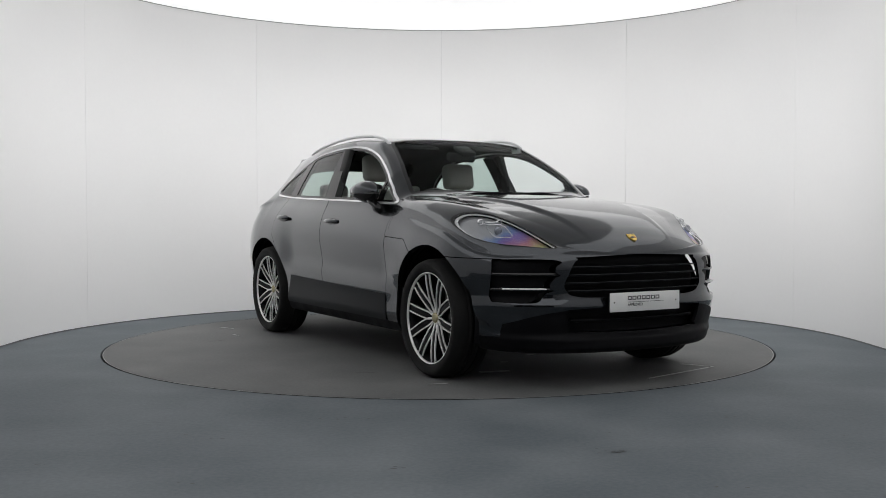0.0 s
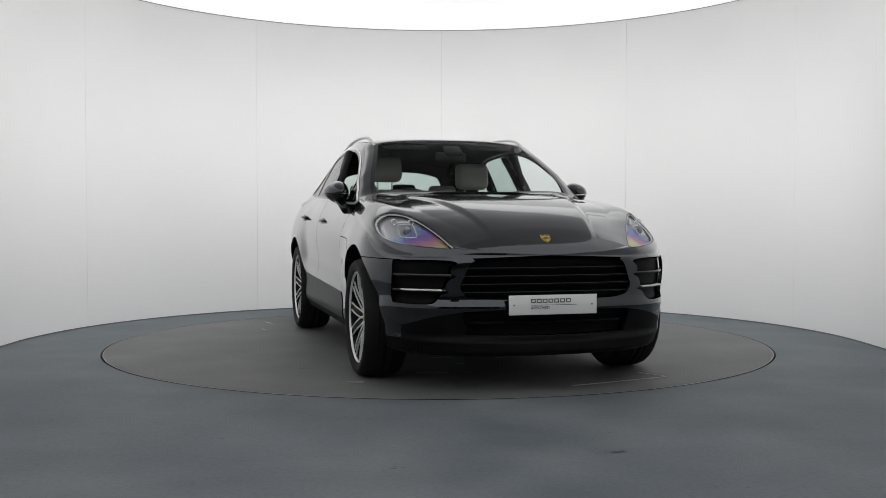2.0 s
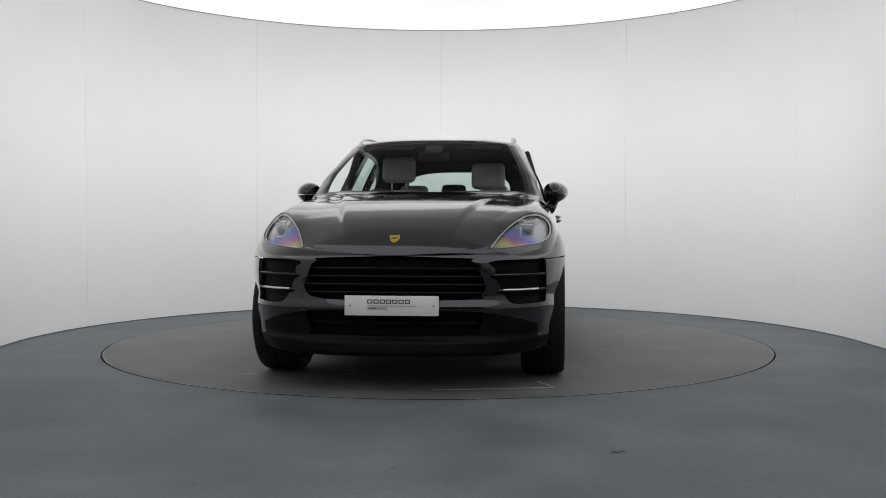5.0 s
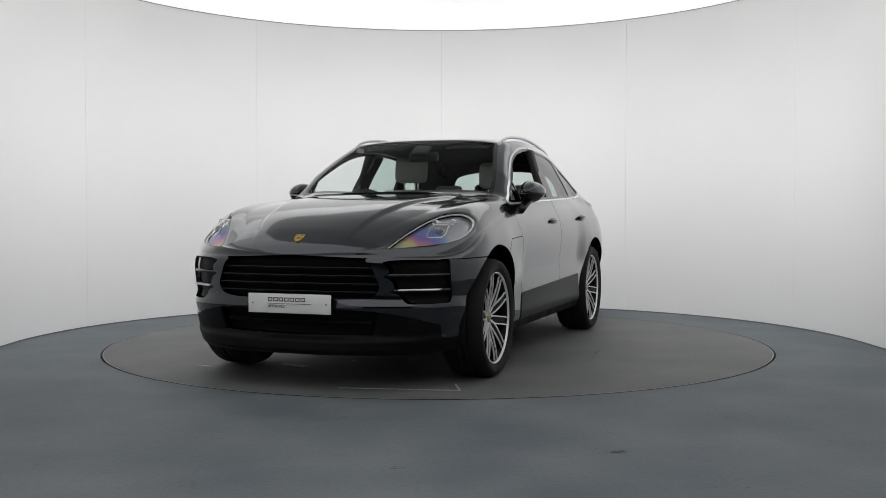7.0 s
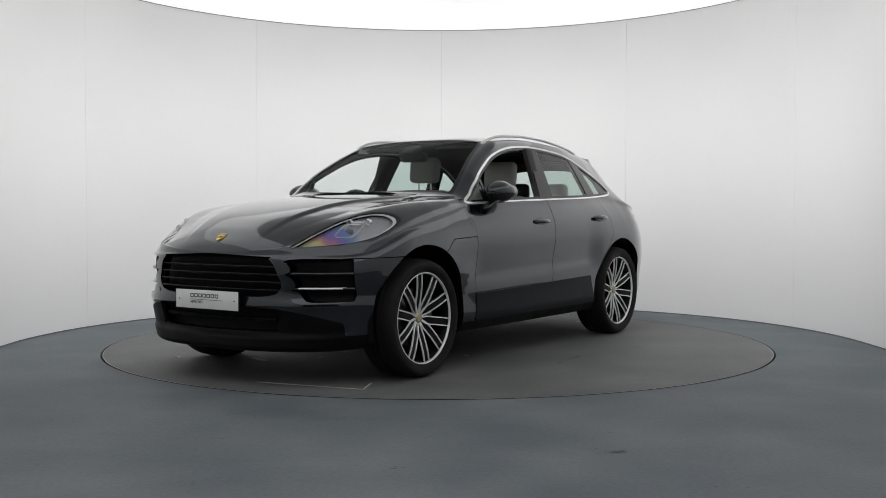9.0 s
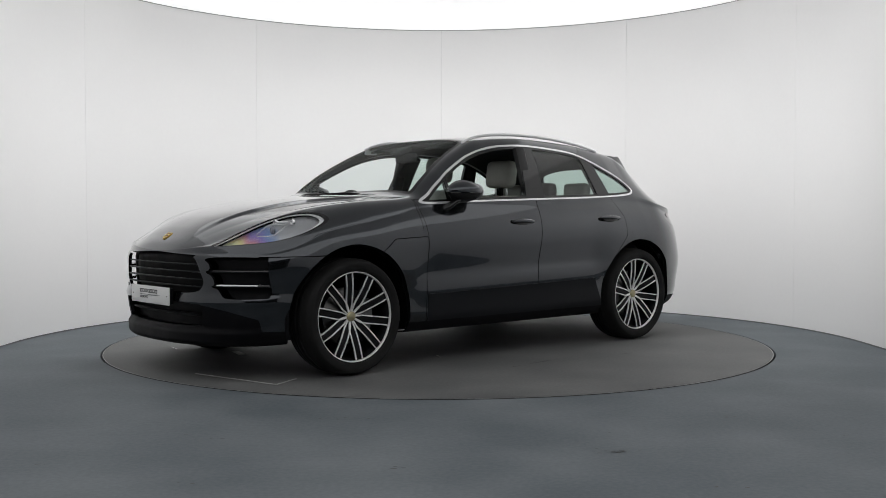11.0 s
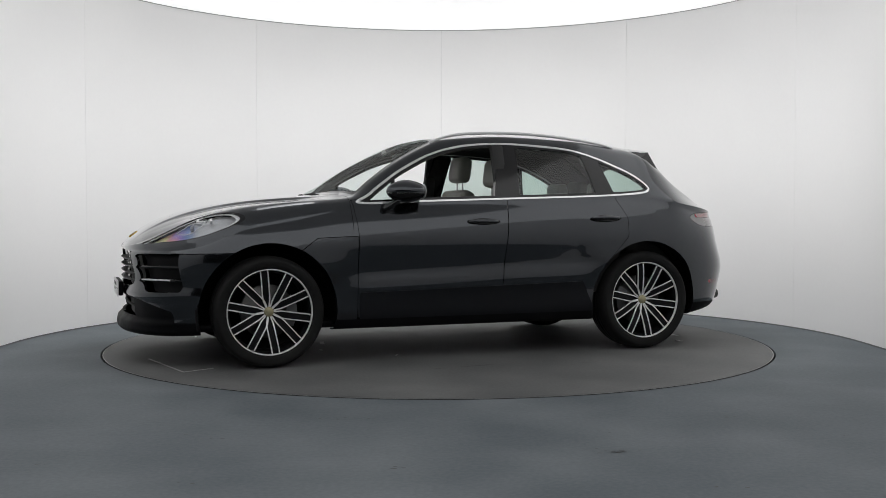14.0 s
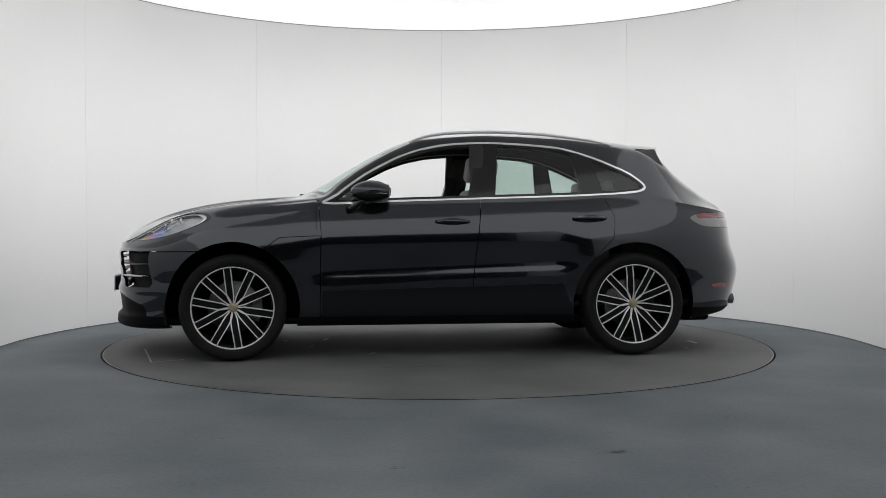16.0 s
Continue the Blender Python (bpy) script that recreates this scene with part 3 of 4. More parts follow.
def halves(name, skin, mat, parent, label="", d=0.0, shift=(0, 0, 0), sides=("left", "right"), offset=-1):
    """One part on each side of the car."""
    made = []
    for side in sides:
        if not skin.f:
            continue
        ob = part(name, skin.bmesh(side, shift), mat, parent if not isinstance(parent, dict) else parent[side], label, sharp=55)
        if d:
            thick(ob, d, offset)
        made.append(ob)
    return made


def push(skin, d):
    """The skin moved outwards along its normals by d (negative: inwards)."""
    acc = np.zeros_like(skin.v)
    for f in skin.f:
        a, b, c = skin.v[f[0]], skin.v[f[1]], skin.v[f[2]]
        n = np.cross(b - a, c - a)
        for i in f:
            acc[i] += n
    acc[np.abs(skin.v[:, 1]) < 1e-5, 1] = 0
    ln = np.linalg.norm(acc, axis=1, keepdims=True)
    return Skin(skin.v + d * acc / np.where(ln > 1e-12, ln, 1), skin.f)


def build_body(car):
    skin = car_skin()
    # wheel arches
    for cx, r in ((HUB_X, 0.452), (-HUB_X, 0.440)):
        gone, skin = skin.part_by(lambda x, y, z: np.where(z < 1.0, np.hypot(x - cx, (z - HUB_Z) * (1 + 0 * z)) - r, 1.0))
    inner_skin, _ = skin.part_by(lambda x, y, z: np.maximum(z - 1.055, np.abs(x + 0.2) - 1.85))
    part("inner_frame", push(inner_skin, -0.034).bmesh(), BLACK, car, "black inner body frame")
    # side windows: bright trim, black surround, panes
    win = side_field(smooth_line(WINDOWS, 4, True))
    inner, skin = skin.part_by(win)
    trim, inner = inner.part_by(band(win, -0.0145, 0.01))
    halves("window_trim", push(trim, 0.004), CHROME, car, "polished aluminium window trim", 0.014)
    edge, inner = inner.part_by(band(win, -0.030, 0.01))
    halves("window_seal", edge, GLOSS_BLACK, car, "black window seal", 0.02)

    def slant(xt, xb):
        return lambda x, y, z: x - (xb + (xt - xb) * (z - 1.10) / 0.40)

    front, rest = inner.part_by(lambda x, y, z: -slant(0.53, 0.53)(x, y, z))
    post, rest = rest.part_by(lambda x, y, z: -slant(0.505, 0.505)(x, y, z))
    opening, rest = rest.part_by(lambda x, y, z: -slant(-0.311, -0.215)(x, y, z))
    pillar, rest = rest.part_by(lambda x, y, z: -slant(-0.458, -0.411)(x, y, z))
    pane, rest = rest.part_by(lambda x, y, z: -slant(-0.985, -1.06)(x, y, z))
    divider, quarter = rest.part_by(lambda x, y, z: -slant(-1.107, -1.225)(x, y, z))
    halves("quarter_light", push(front, -0.004), TINTED, car, "small tinted front quarter pane")
    halves("window_post", post, GLOSS_BLACK, car, "slim black window post", 0.03)
    halves("pillar_cover", pillar, GLOSS_BLACK, car, "gloss black centre pillar cover", 0.05)
    halves("rear_door_pane", push(pane, -0.004), TINTED, car, "green tinted rear door window")
    halves("window_divider", divider, GLOSS_BLACK, car, "gloss black window divider", 0.03)
    halves("rear_quarter_pane", push(quarter, -0.004), TINTED, car, "green tinted rear quarter window")
    # windscreen with a black border, and the rear window
    scr = plan_field(smooth_line(SCREEN, 3, True), 1.09)
    inner, skin = skin.part_by(scr)
    border, glass = inner.part_by(band(scr, -0.028, 0.01))
    part("windscreen_border", border.bmesh(), GLOSS_BLACK, car, "black border of the windscreen")
    part("windscreen", push(glass, -0.001).bmesh(), WINDSCREEN, car, "clear slightly green windscreen")
    bl = plan_field(BACKLIGHT, 1.0)
    glass, skin = skin.part_by(lambda x, y, z: np.where(x < -1.5, bl(x, y, z), 1.0))
    part("rear_window", glass.bmesh(), TINTED, car, "green tinted rear window")
    # lamps
    hl = front_field(smooth_line(HEADLAMP, 4, True))
    lens, skin = skin.part_by(hl)
    gasket, lens = lens.part_by(band(hl, -0.005, 0.01))
    lamps = {}
    for side in ("left", "right"):
        lamps[side] = empty("headlamp", car)
        tagged(lamps[side], "clear headlamp with iridescent reflector")
    halves("lamp_seal", gasket, GLOSS_BLACK, lamps, "", 0.02)
    halves("lens", push(lens, 0.001), LENS, lamps, "clear polished lens")
    halves("reflector", push(lens, -0.03), LAMP_IN, lamps, "silvery reflector with painted iridescent bands")
    bezel, _ = lens.part_by(band(hl, -0.0105, 0.0))
    halves("bezel", push(bezel, -0.010), SATIN, lamps, "thin silver bezel inside the lens", 0.004)
    for side, sg in (("left", 1), ("right", -1)):
        # main projector block and four small daylight lamps round it
        ids = sorted({i for f in lens.f for i in f})
        lv = lens.v[ids]

        def depth(y, z):
            return float(lv[np.argmin((lv[:, 1] - y) ** 2 + (lv[:, 2] - z) ** 2), 0])

        bm = bmesh.new()
        corners = [(0.695, 0.878), (0.705, 0.868), (0.765, 0.868), (0.775, 0.878), (0.775, 0.930), (0.765, 0.940), (0.705, 0.940), (0.695, 0.930)]
        tube(bm, [(depth(y, z) - 0.020, sg * y, z) for y, z in corners], 0.0026, 8, closed=True)
        part("projector_frame", bm, CHROME, lamps[side], "bright square frame of the main projector")
        bm = bmesh.new()
        bmesh.ops.create_uvsphere(bm, u_segments=24, v_segments=12, radius=1, matrix=Matrix.Translation((depth(0.735, 0.905) - 0.030, 0.735 * sg, 0.905)) @ Matrix.Diagonal((0.012, 0.026, 0.026, 1)))
        part("projector_glass", bm, material("projector_glass", (0.25, 0.26, 0.30), 0.08, 0.3), lamps[side], "smoky round projector glass")
        for y, z in ((0.700, 0.952), (0.785, 0.955)):
            bm = bmesh.new()
            lathe(bm, [(0.011, 0.0), (0.013, 0.004), (0.017, 0.004), (0.019, -0.01)], "x", 20, (depth(y, z) - 0.022, y * sg, z))
            part("daylight_lamp", bm, CHROME, lamps[side], "small ring of a daylight lamp")
        for z in (0.953,):
            bm = bmesh.new()
            tube(bm, [(depth(0.715 + 0.055 * k / 4, z) - 0.020, sg * (0.715 + 0.055 * k / 4), z) for k in range(5)], 0.006, 8)
            part("lamp_bar", bm, CHROME, lamps[side], "thin bright bar between the lamps")
    # nose openings
    gr = front_field(smooth_line(GRILLE, 3, True), 1.9)
    hole, skin = skin.part_by(gr)
    part("grille_backing", hole.bmesh("both", (-0.07, 0, 0)), BLACK, car, "black mesh behind the grille")
    for poly, name in ((INTAKE, "intake_backing"), (LOWER, "lower_grille_backing")):
        fld = front_field(smooth_line(poly, 3, True), 1.5)
        hole, skin = skin.part_by(fld)
        back = Skin(hole.v - np.array([0.06, 0, 0]), hole.f)
        if name == "lower_grille_backing":
            part(name, back.bmesh(), BLACK, car, "black lower air inlet")
        else:
            halves(name, back, BLACK, car, "black air inlet recess")
    tl = side_field(smooth_line(TAILLAMP, 3, True), -9, -1.7)
    lamp, skin = skin.part_by(tl)
    rim, lamp = lamp.part_by(band(tl, -0.006, 0.01))
    halves("tail_lamp_seal", push(rim, -0.002), GLOSS_BLACK, car, "black tail lamp surround", 0.02)
    red, lamp = lamp.part_by(lambda x, y, z: np.maximum(np.abs(z - 0.992 + 0.01 * (x + 1.9)) - 0.014, x + 1.885))
    halves("tail_lamp_strip", red, RED_LENS, car, "dark red light strip")
    halves("tail_lamp", push(lamp, -0.003), GREY_LENS, car, "clear grey tail lamp lens")
    refl, skin = skin.part_by(lambda x, y, z: np.where(x < -1.9, np.maximum(np.abs(z - 0.487) - 0.014, x + 2.0), 1.0))
    halves("rear_reflector", refl, RED_LENS, car, "red rear reflector", 0.01)
    # black lower valance of nose and tail and the dark blades along the sills
    low, skin = skin.part_by(lambda x, y, z: np.where(x < -1.75, z - (0.325 + 0.02 * (x + 2.3)), 1.0))
    o = part("rear_valance", low.bmesh(), BLACK, car, "black lower rear bumper")
    thick(o, 0.012)
    low, skin = skin.part_by(lambda x, y, z: np.where(x > 1.5, z - (0.275 + 0.0 * x), 1.0))
    o = part("front_lip", low.bmesh(), BLACK, car, "black front spoiler lip")
    thick(o, 0.014)
    blade, skin = skin.part_by(lambda x, y, z: np.where(np.abs(x) < 1.3, np.maximum(np.maximum(z - (0.496 - 0.024 * x), 0.30 - z), np.maximum(x - 0.80, -0.93 - x + 0.45 * (z - 0.41))), 1.0))
    blade_front, blade_rear = blade.part_by(lambda x, y, z: -0.245 - x)
    sill, skin = skin.part_by(lambda x, y, z: np.where(np.abs(x) < 1.2, z - 0.298, 1.0))
    halves("sill", sill, BLACK, car, "black sill panel", 0.01)
    # doors, parted by narrow gaps
    doors = {}
    line_a = [(0.835, 1.10), (0.822, 1.06), (0.806, 0.86), (0.812, 0.55), (0.815, 0.30)]
    line_b = [(-0.318, 1.14), (-0.312, 1.10), (-0.270, 0.76), (-0.245, 0.52), (-0.245, 0.30)]
    line_c = [(-1.20, 1.18), (-1.215, 1.10), (-1.262, 0.98), (-1.245, 0.84), (-1.17, 0.76), (-1.06, 0.64), (-0.985, 0.50), (-0.965, 0.40), (-0.965, 0.30)]
    def box(front_line, rear_line):
        poly = front_line + rear_line[::-1]
        return side_field(poly, -1.4, 1.0)
    for name, f_line, r_line, blade_part in (("front_door", line_a, line_b, blade_front), ("rear_door", line_b, line_c, blade_rear)):
        fld = box(f_line, r_line)
        ins, skin = skin.part_by(fld)
        gap, ins = ins.part_by(band(fld, -0.003, 0.01))
        obs = halves(name, ins, PAINT, car, "dark grey metallic door with a black lower blade", 0.02)
        doors[name] = dict(zip(("left", "right"), obs))
        halves("blade", push(blade_part, 0.004), SATIN_BLACK, doors[name], "satin black lower door blade", 0.02)
    # bonnet and bumper seams
    wing = side_field([(0.806, 0.858), (1.09, 0.846), (1.22, 0.75), (1.22, 0.28), (0.812, 0.28)], 0.7, 1.3)
    ins, skin = skin.part_by(wing)
    gap, ins = ins.part_by(band(wing, -0.0045, 0.01))
    for o in halves("wing_panel", ins, PAINT, car, "dark grey metallic panel behind the front wheel", 0.02):
        pass
    seam = lambda x, y, z: np.where(x > 1.55, z - (0.750 - 0.012 * (x - 1.95)), 1.0)
    bump, skin = skin.part_by(seam)
    gap, bump = bump.part_by(lambda x, y, z: np.maximum(-0.0055 - seam(x, y, z), 0.80 - y))
    # towards the corners the black stands in for dark reflections on painted bumper
    low, bump = bump.part_by(lambda x, y, z: np.where(x > 1.6, np.minimum(np.maximum(z - 0.472 + 0.03 * (y / 0.6) ** 4, y - 0.80), np.maximum(z - 0.305, 1.72 - x)), 1.0))
    o = part("lower_valance", low.bmesh(), BLACK, car, "black lower bumper, its outer parts standing in for shaded paint")
    thick(o, 0.02)
    o = part("front_bumper", bump.bmesh(), PAINT, car, "dark grey metallic front bumper")
    thick(o, 0.02)
    bon = lambda x, y, z: np.where(z > 0.5, np.maximum(0.838, 0.985 - 0.28 * y * y) - x, 1.0)
    ins, skin = skin.part_by(bon)
    gap, ins = ins.part_by(lambda x, y, z: np.where(z > 0.9, np.maximum(0.841, 0.988 - 0.28 * y * y) - x, -1.0) * -1)
    part("bonnet", ins.bmesh(), PAINT, car, "dark grey metallic bonnet with two creases")
    lining, _ = skin.part_by(lambda x, y, z: 1.13 - z)
    part("headliner", push(lining, -0.024).bmesh(), HEADLINER, car, "dark cloth roof lining and pillar trim")
    o = part("body", skin.bmesh(), PAINT, car, "dark grey metallic body shell")
    thick(o, 0.018)
    return doors


def build_wheel():
    """A tyre with a ten-spoke rim; its outer face looks along +y, the centre at the origin."""
    w = tagged(new("wheel"), "")
    tyre = bmesh.new()
    W2 = 0.128
    lathe(tyre, [(0.275, -W2 + 0.02), (0.30, -W2), (0.335, -W2 - 0.004), (0.352, -W2 + 0.012), (0.3615, -W2 + 0.04), (TYRE_R - 0.001, -0.05), (TYRE_R, -0.048), (0.357, -0.047), (0.357, -0.040), (TYRE_R, -0.039),
                 (TYRE_R, -0.006), (0.357, -0.005), (0.357, 0.005), (TYRE_R, 0.006), (TYRE_R, 0.039), (0.357, 0.040), (0.357, 0.047), (TYRE_R, 0.048), (TYRE_R - 0.001, 0.05), (0.3615, W2 - 0.04),
                 (0.352, W2 - 0.012), (0.340, W2 + 0.002), (0.335, W2 + 0.004), (0.320, W2 + 0.003), (0.300, W2), (0.288, W2 - 0.008), (0.281, W2 - 0.014)], "y", 96)
    part("tyre", tyre, RUBBER, w, "black low-profile tyre", sharp=60)
    rim = bmesh.new()
    lathe(rim, [(0.281, -W2 + 0.01), (0.262, -W2 + 0.03), (0.255, 0.0), (0.258, 0.07), (0.266, 0.100), (0.270, 0.104)], "y", 96)
    part("rim_barrel", rim, RIM_DARK, w, "dark grey rim barrel")
    lip = bmesh.new()
    lathe(lip, [(0.272, 0.099), (0.2735, 0.110), (0.277, 0.116), (0.2805, 0.116), (0.283, 0.112), (0.283, 0.105)], "y", 96)
    part("rim_lip", lip, RIM_FACE, w, "bright machined rim lip")
    for k in range(10):
        base = radians(36 * k + 10)
        # neighbouring spokes lean slightly together in pairs towards the hub
        lean = radians(5) * (1 if k % 2 else -1)
        web = bmesh.new()

        def at(r, off, h):
            t = 1 - min(1.0, max(0.0, (r - 0.06) / 0.205))
            a = base + lean * t * t * 1.0
            c, s = math.cos(a), math.sin(a)
            return Vector((c * r - s * off, h, s * r + c * off))

        radii = [0.028, 0.05, 0.075, 0.11, 0.15, 0.20, 0.240, 0.270]
        height = {0.028: 0.066, 0.05: 0.069, 0.075: 0.074, 0.11: 0.083, 0.15: 0.092, 0.20: 0.100, 0.240: 0.103, 0.270: 0.104}
        rings = []
        for r in radii:
            hw = 0.0082 + 0.0148 * min(1.0, (r - 0.028) / 0.055)
            h = height[r] - 0.0075
            rings.append([web.verts.new(at(r, o, y)) for o, y in ((-hw, h), (hw, h), (hw * 0.8, h - 0.035), (-hw * 0.8, h - 0.035))])
        for a, b in zip(rings, rings[1:]):
            for i in range(4):
                web.faces.new((a[i], b[i], b[(i + 1) % 4], a[(i + 1) % 4]))
        bmesh.ops.recalc_face_normals(web, faces=web.faces)
        sp = part("spoke", web, RIM_DARK, w, "dark grey channelled spoke", smooth=False)
        for sgn in (-1, 1):
            face = bmesh.new()
            rings = []
            for r in radii:
                hw = 0.0084 + 0.0152 * min(1.0, (r - 0.028) / 0.055)
                h = height[r]
                q = 0.0036 + 0.0008 * max(0.0, (0.12 - r) / 0.08)
                rings.append([face.verts.new(at(r, sgn * hw + o, y)) for o, y in ((-q, h), (q, h), (q * 1.1, h - 0.009), (-q * 1.1, h - 0.009))])
            for a, b in zip(rings, rings[1:]):
                for i in range(4):
                    face.faces.new((a[i], b[i], b[(i + 1) % 4], a[(i + 1) % 4]))
            face.faces.new(rings[0])
            face.faces.new(rings[-1])
            bmesh.ops.recalc_face_normals(face, faces=face.faces)
            part("spoke_edge", face, RIM_FACE, sp, "bright machined spoke edge", smooth=False)
    hub = bmesh.new()
    lathe(hub, [(0.0, 0.056), (0.034, 0.055), (0.050, 0.052), (0.064, 0.044), (0.066, 0.025)], "y", 40)
    part("hub", hub, RIM_DARK, w, "dark hub of the rim")
    cap = bmesh.new()
    lathe(cap, [(0.0, 0.078), (0.020, 0.077), (0.030, 0.073), (0.033, 0.058)], "y", 40)
    part("hub_cap", cap, material("hub_cap_gold", (0.42, 0.38, 0.24), 0.35, 0.6), w, "gold and grey hub cap")
    for k in range(5):
        b = bmesh.new()
        a = radians(72 * k + 25)
        lathe(b, [(0.0, 0.052), (0.009, 0.052), (0.011, 0.048), (0.011, 0.030)], "y", 8, (0.054 * math.cos(a), 0.006, 0.054 * math.sin(a)))
        part("wheel_bolt", b, RIM_DARK, w)
    disc = bmesh.new()
    lathe(disc, [(0.06, 0.02), (0.085, 0.022), (0.09, 0.012), (0.175, 0.012), (0.178, 0.008), (0.178, -0.016), (0.175, -0.02), (0.06, -0.02)], "y", 64)
    part("brake_disc", disc, STEEL, w, "grey steel brake disc", sharp=30)
    back = bmesh.new()
    lathe(back, [(0.0, -0.06), (0.25, -0.06), (0.256, -0.05)], "y", 48)
    part("brake_shield", back, BLACK, w, "black shield behind the brake")
    return w


def build_wheels(car):
    wheel = build_wheel()
    places = [(HUB_X, 1), (HUB_X, -1), (-HUB_X, 1), (-HUB_X, -1)]
    yc = 0.824
    for i, (x, s) in enumerate(places):
        m = pose(x, s * yc, HUB_Z + 0.002, 0, 0, 0 if s > 0 else 180)
        ob = wheel if i == 0 else copy_thing(wheel, m)
        ob.matrix_basis = m
        ob.parent = car
        tagged(ob, "ten-spoke machined alloy wheel with black tyre")
    # brake calipers and wheel-house liners stand still beside the wheels
    for x, s in places:
        bm = bmesh.new()
        ang = 180 if x > 0 else 0
        r0, r1 = 0.125, 0.195
        prof = []
        for k in range(9):
            a = radians(ang - 32 + 8 * k)
            prof.append((math.cos(a), math.sin(a)))
        prev = None
        for c, sn in prof:
            q = [bm.verts.new((x + r * c, s * (yc + h), HUB_Z + r * sn)) for r, h in ((r0, 0.03), (r1, 0.03), (r1, -0.04), (r0, -0.04))]
            if prev:
                for i in range(4):
                    bm.faces.new((prev[i], prev[(i + 1) % 4], q[(i + 1) % 4], q[i]))
            else:
                bm.faces.new(q)
            prev = q
        bm.faces.new(prev[::-1])
        bmesh.ops.recalc_face_normals(bm, faces=bm.faces)
        part("brake_caliper", bm, material("caliper_grey", (0.16, 0.16, 0.165), 0.4, 0.4), car, "grey brake caliper")
        bm = bmesh.new()
        ra = 0.458 if x > 0 else 0.446
        n = 40
        rings = []
        for k in range(n + 1):
            a = radians(-14 + 208 * k / n)
            rings.append([bm.verts.new((x + r * math.cos(a), s * y, HUB_Z + r * math.sin(a))) for r, y in ((ra - 0.004, 0.885), (ra + 0.012, 0.87), (ra + 0.012, 0.55), (0.02, 0.55))])
        for a, b in zip(rings, rings[1:]):
            for i in range(3):
                bm.faces.new((a[i], a[i + 1], b[i + 1], b[i]))
        part("wheel_arch_liner", bm, BLACK, car, "black wheel arch liner")


def nose_x(y, xf):
    return 1.45 + (xf - 1.45) * (1 - min(0.999, abs(y) / 0.945) ** 2.9) ** (1 / 2.9)


def text_mesh(name, body, size, m, mat, parent):
    cu = bpy.data.curves.new(name, "FONT")
    cu.body, cu.size, cu.align_x, cu.align_y = body, size, "LEFT", "BOTTOM"
    cu.extrude = 0.0006
    tmp = new("tmp", cu)
    me = bpy.data.meshes.new_from_object(tmp.evaluated_get(bpy.context.evaluated_depsgraph_get()))
    bpy.data.objects.remove(tmp)
    bpy.data.curves.remove(cu)
    me.name = name
    me.materials.clear()
    me.materials.append(mat)
    ob = new(name, me)
    ob.parent = parent
    ob.matrix_basis = m
    return ob


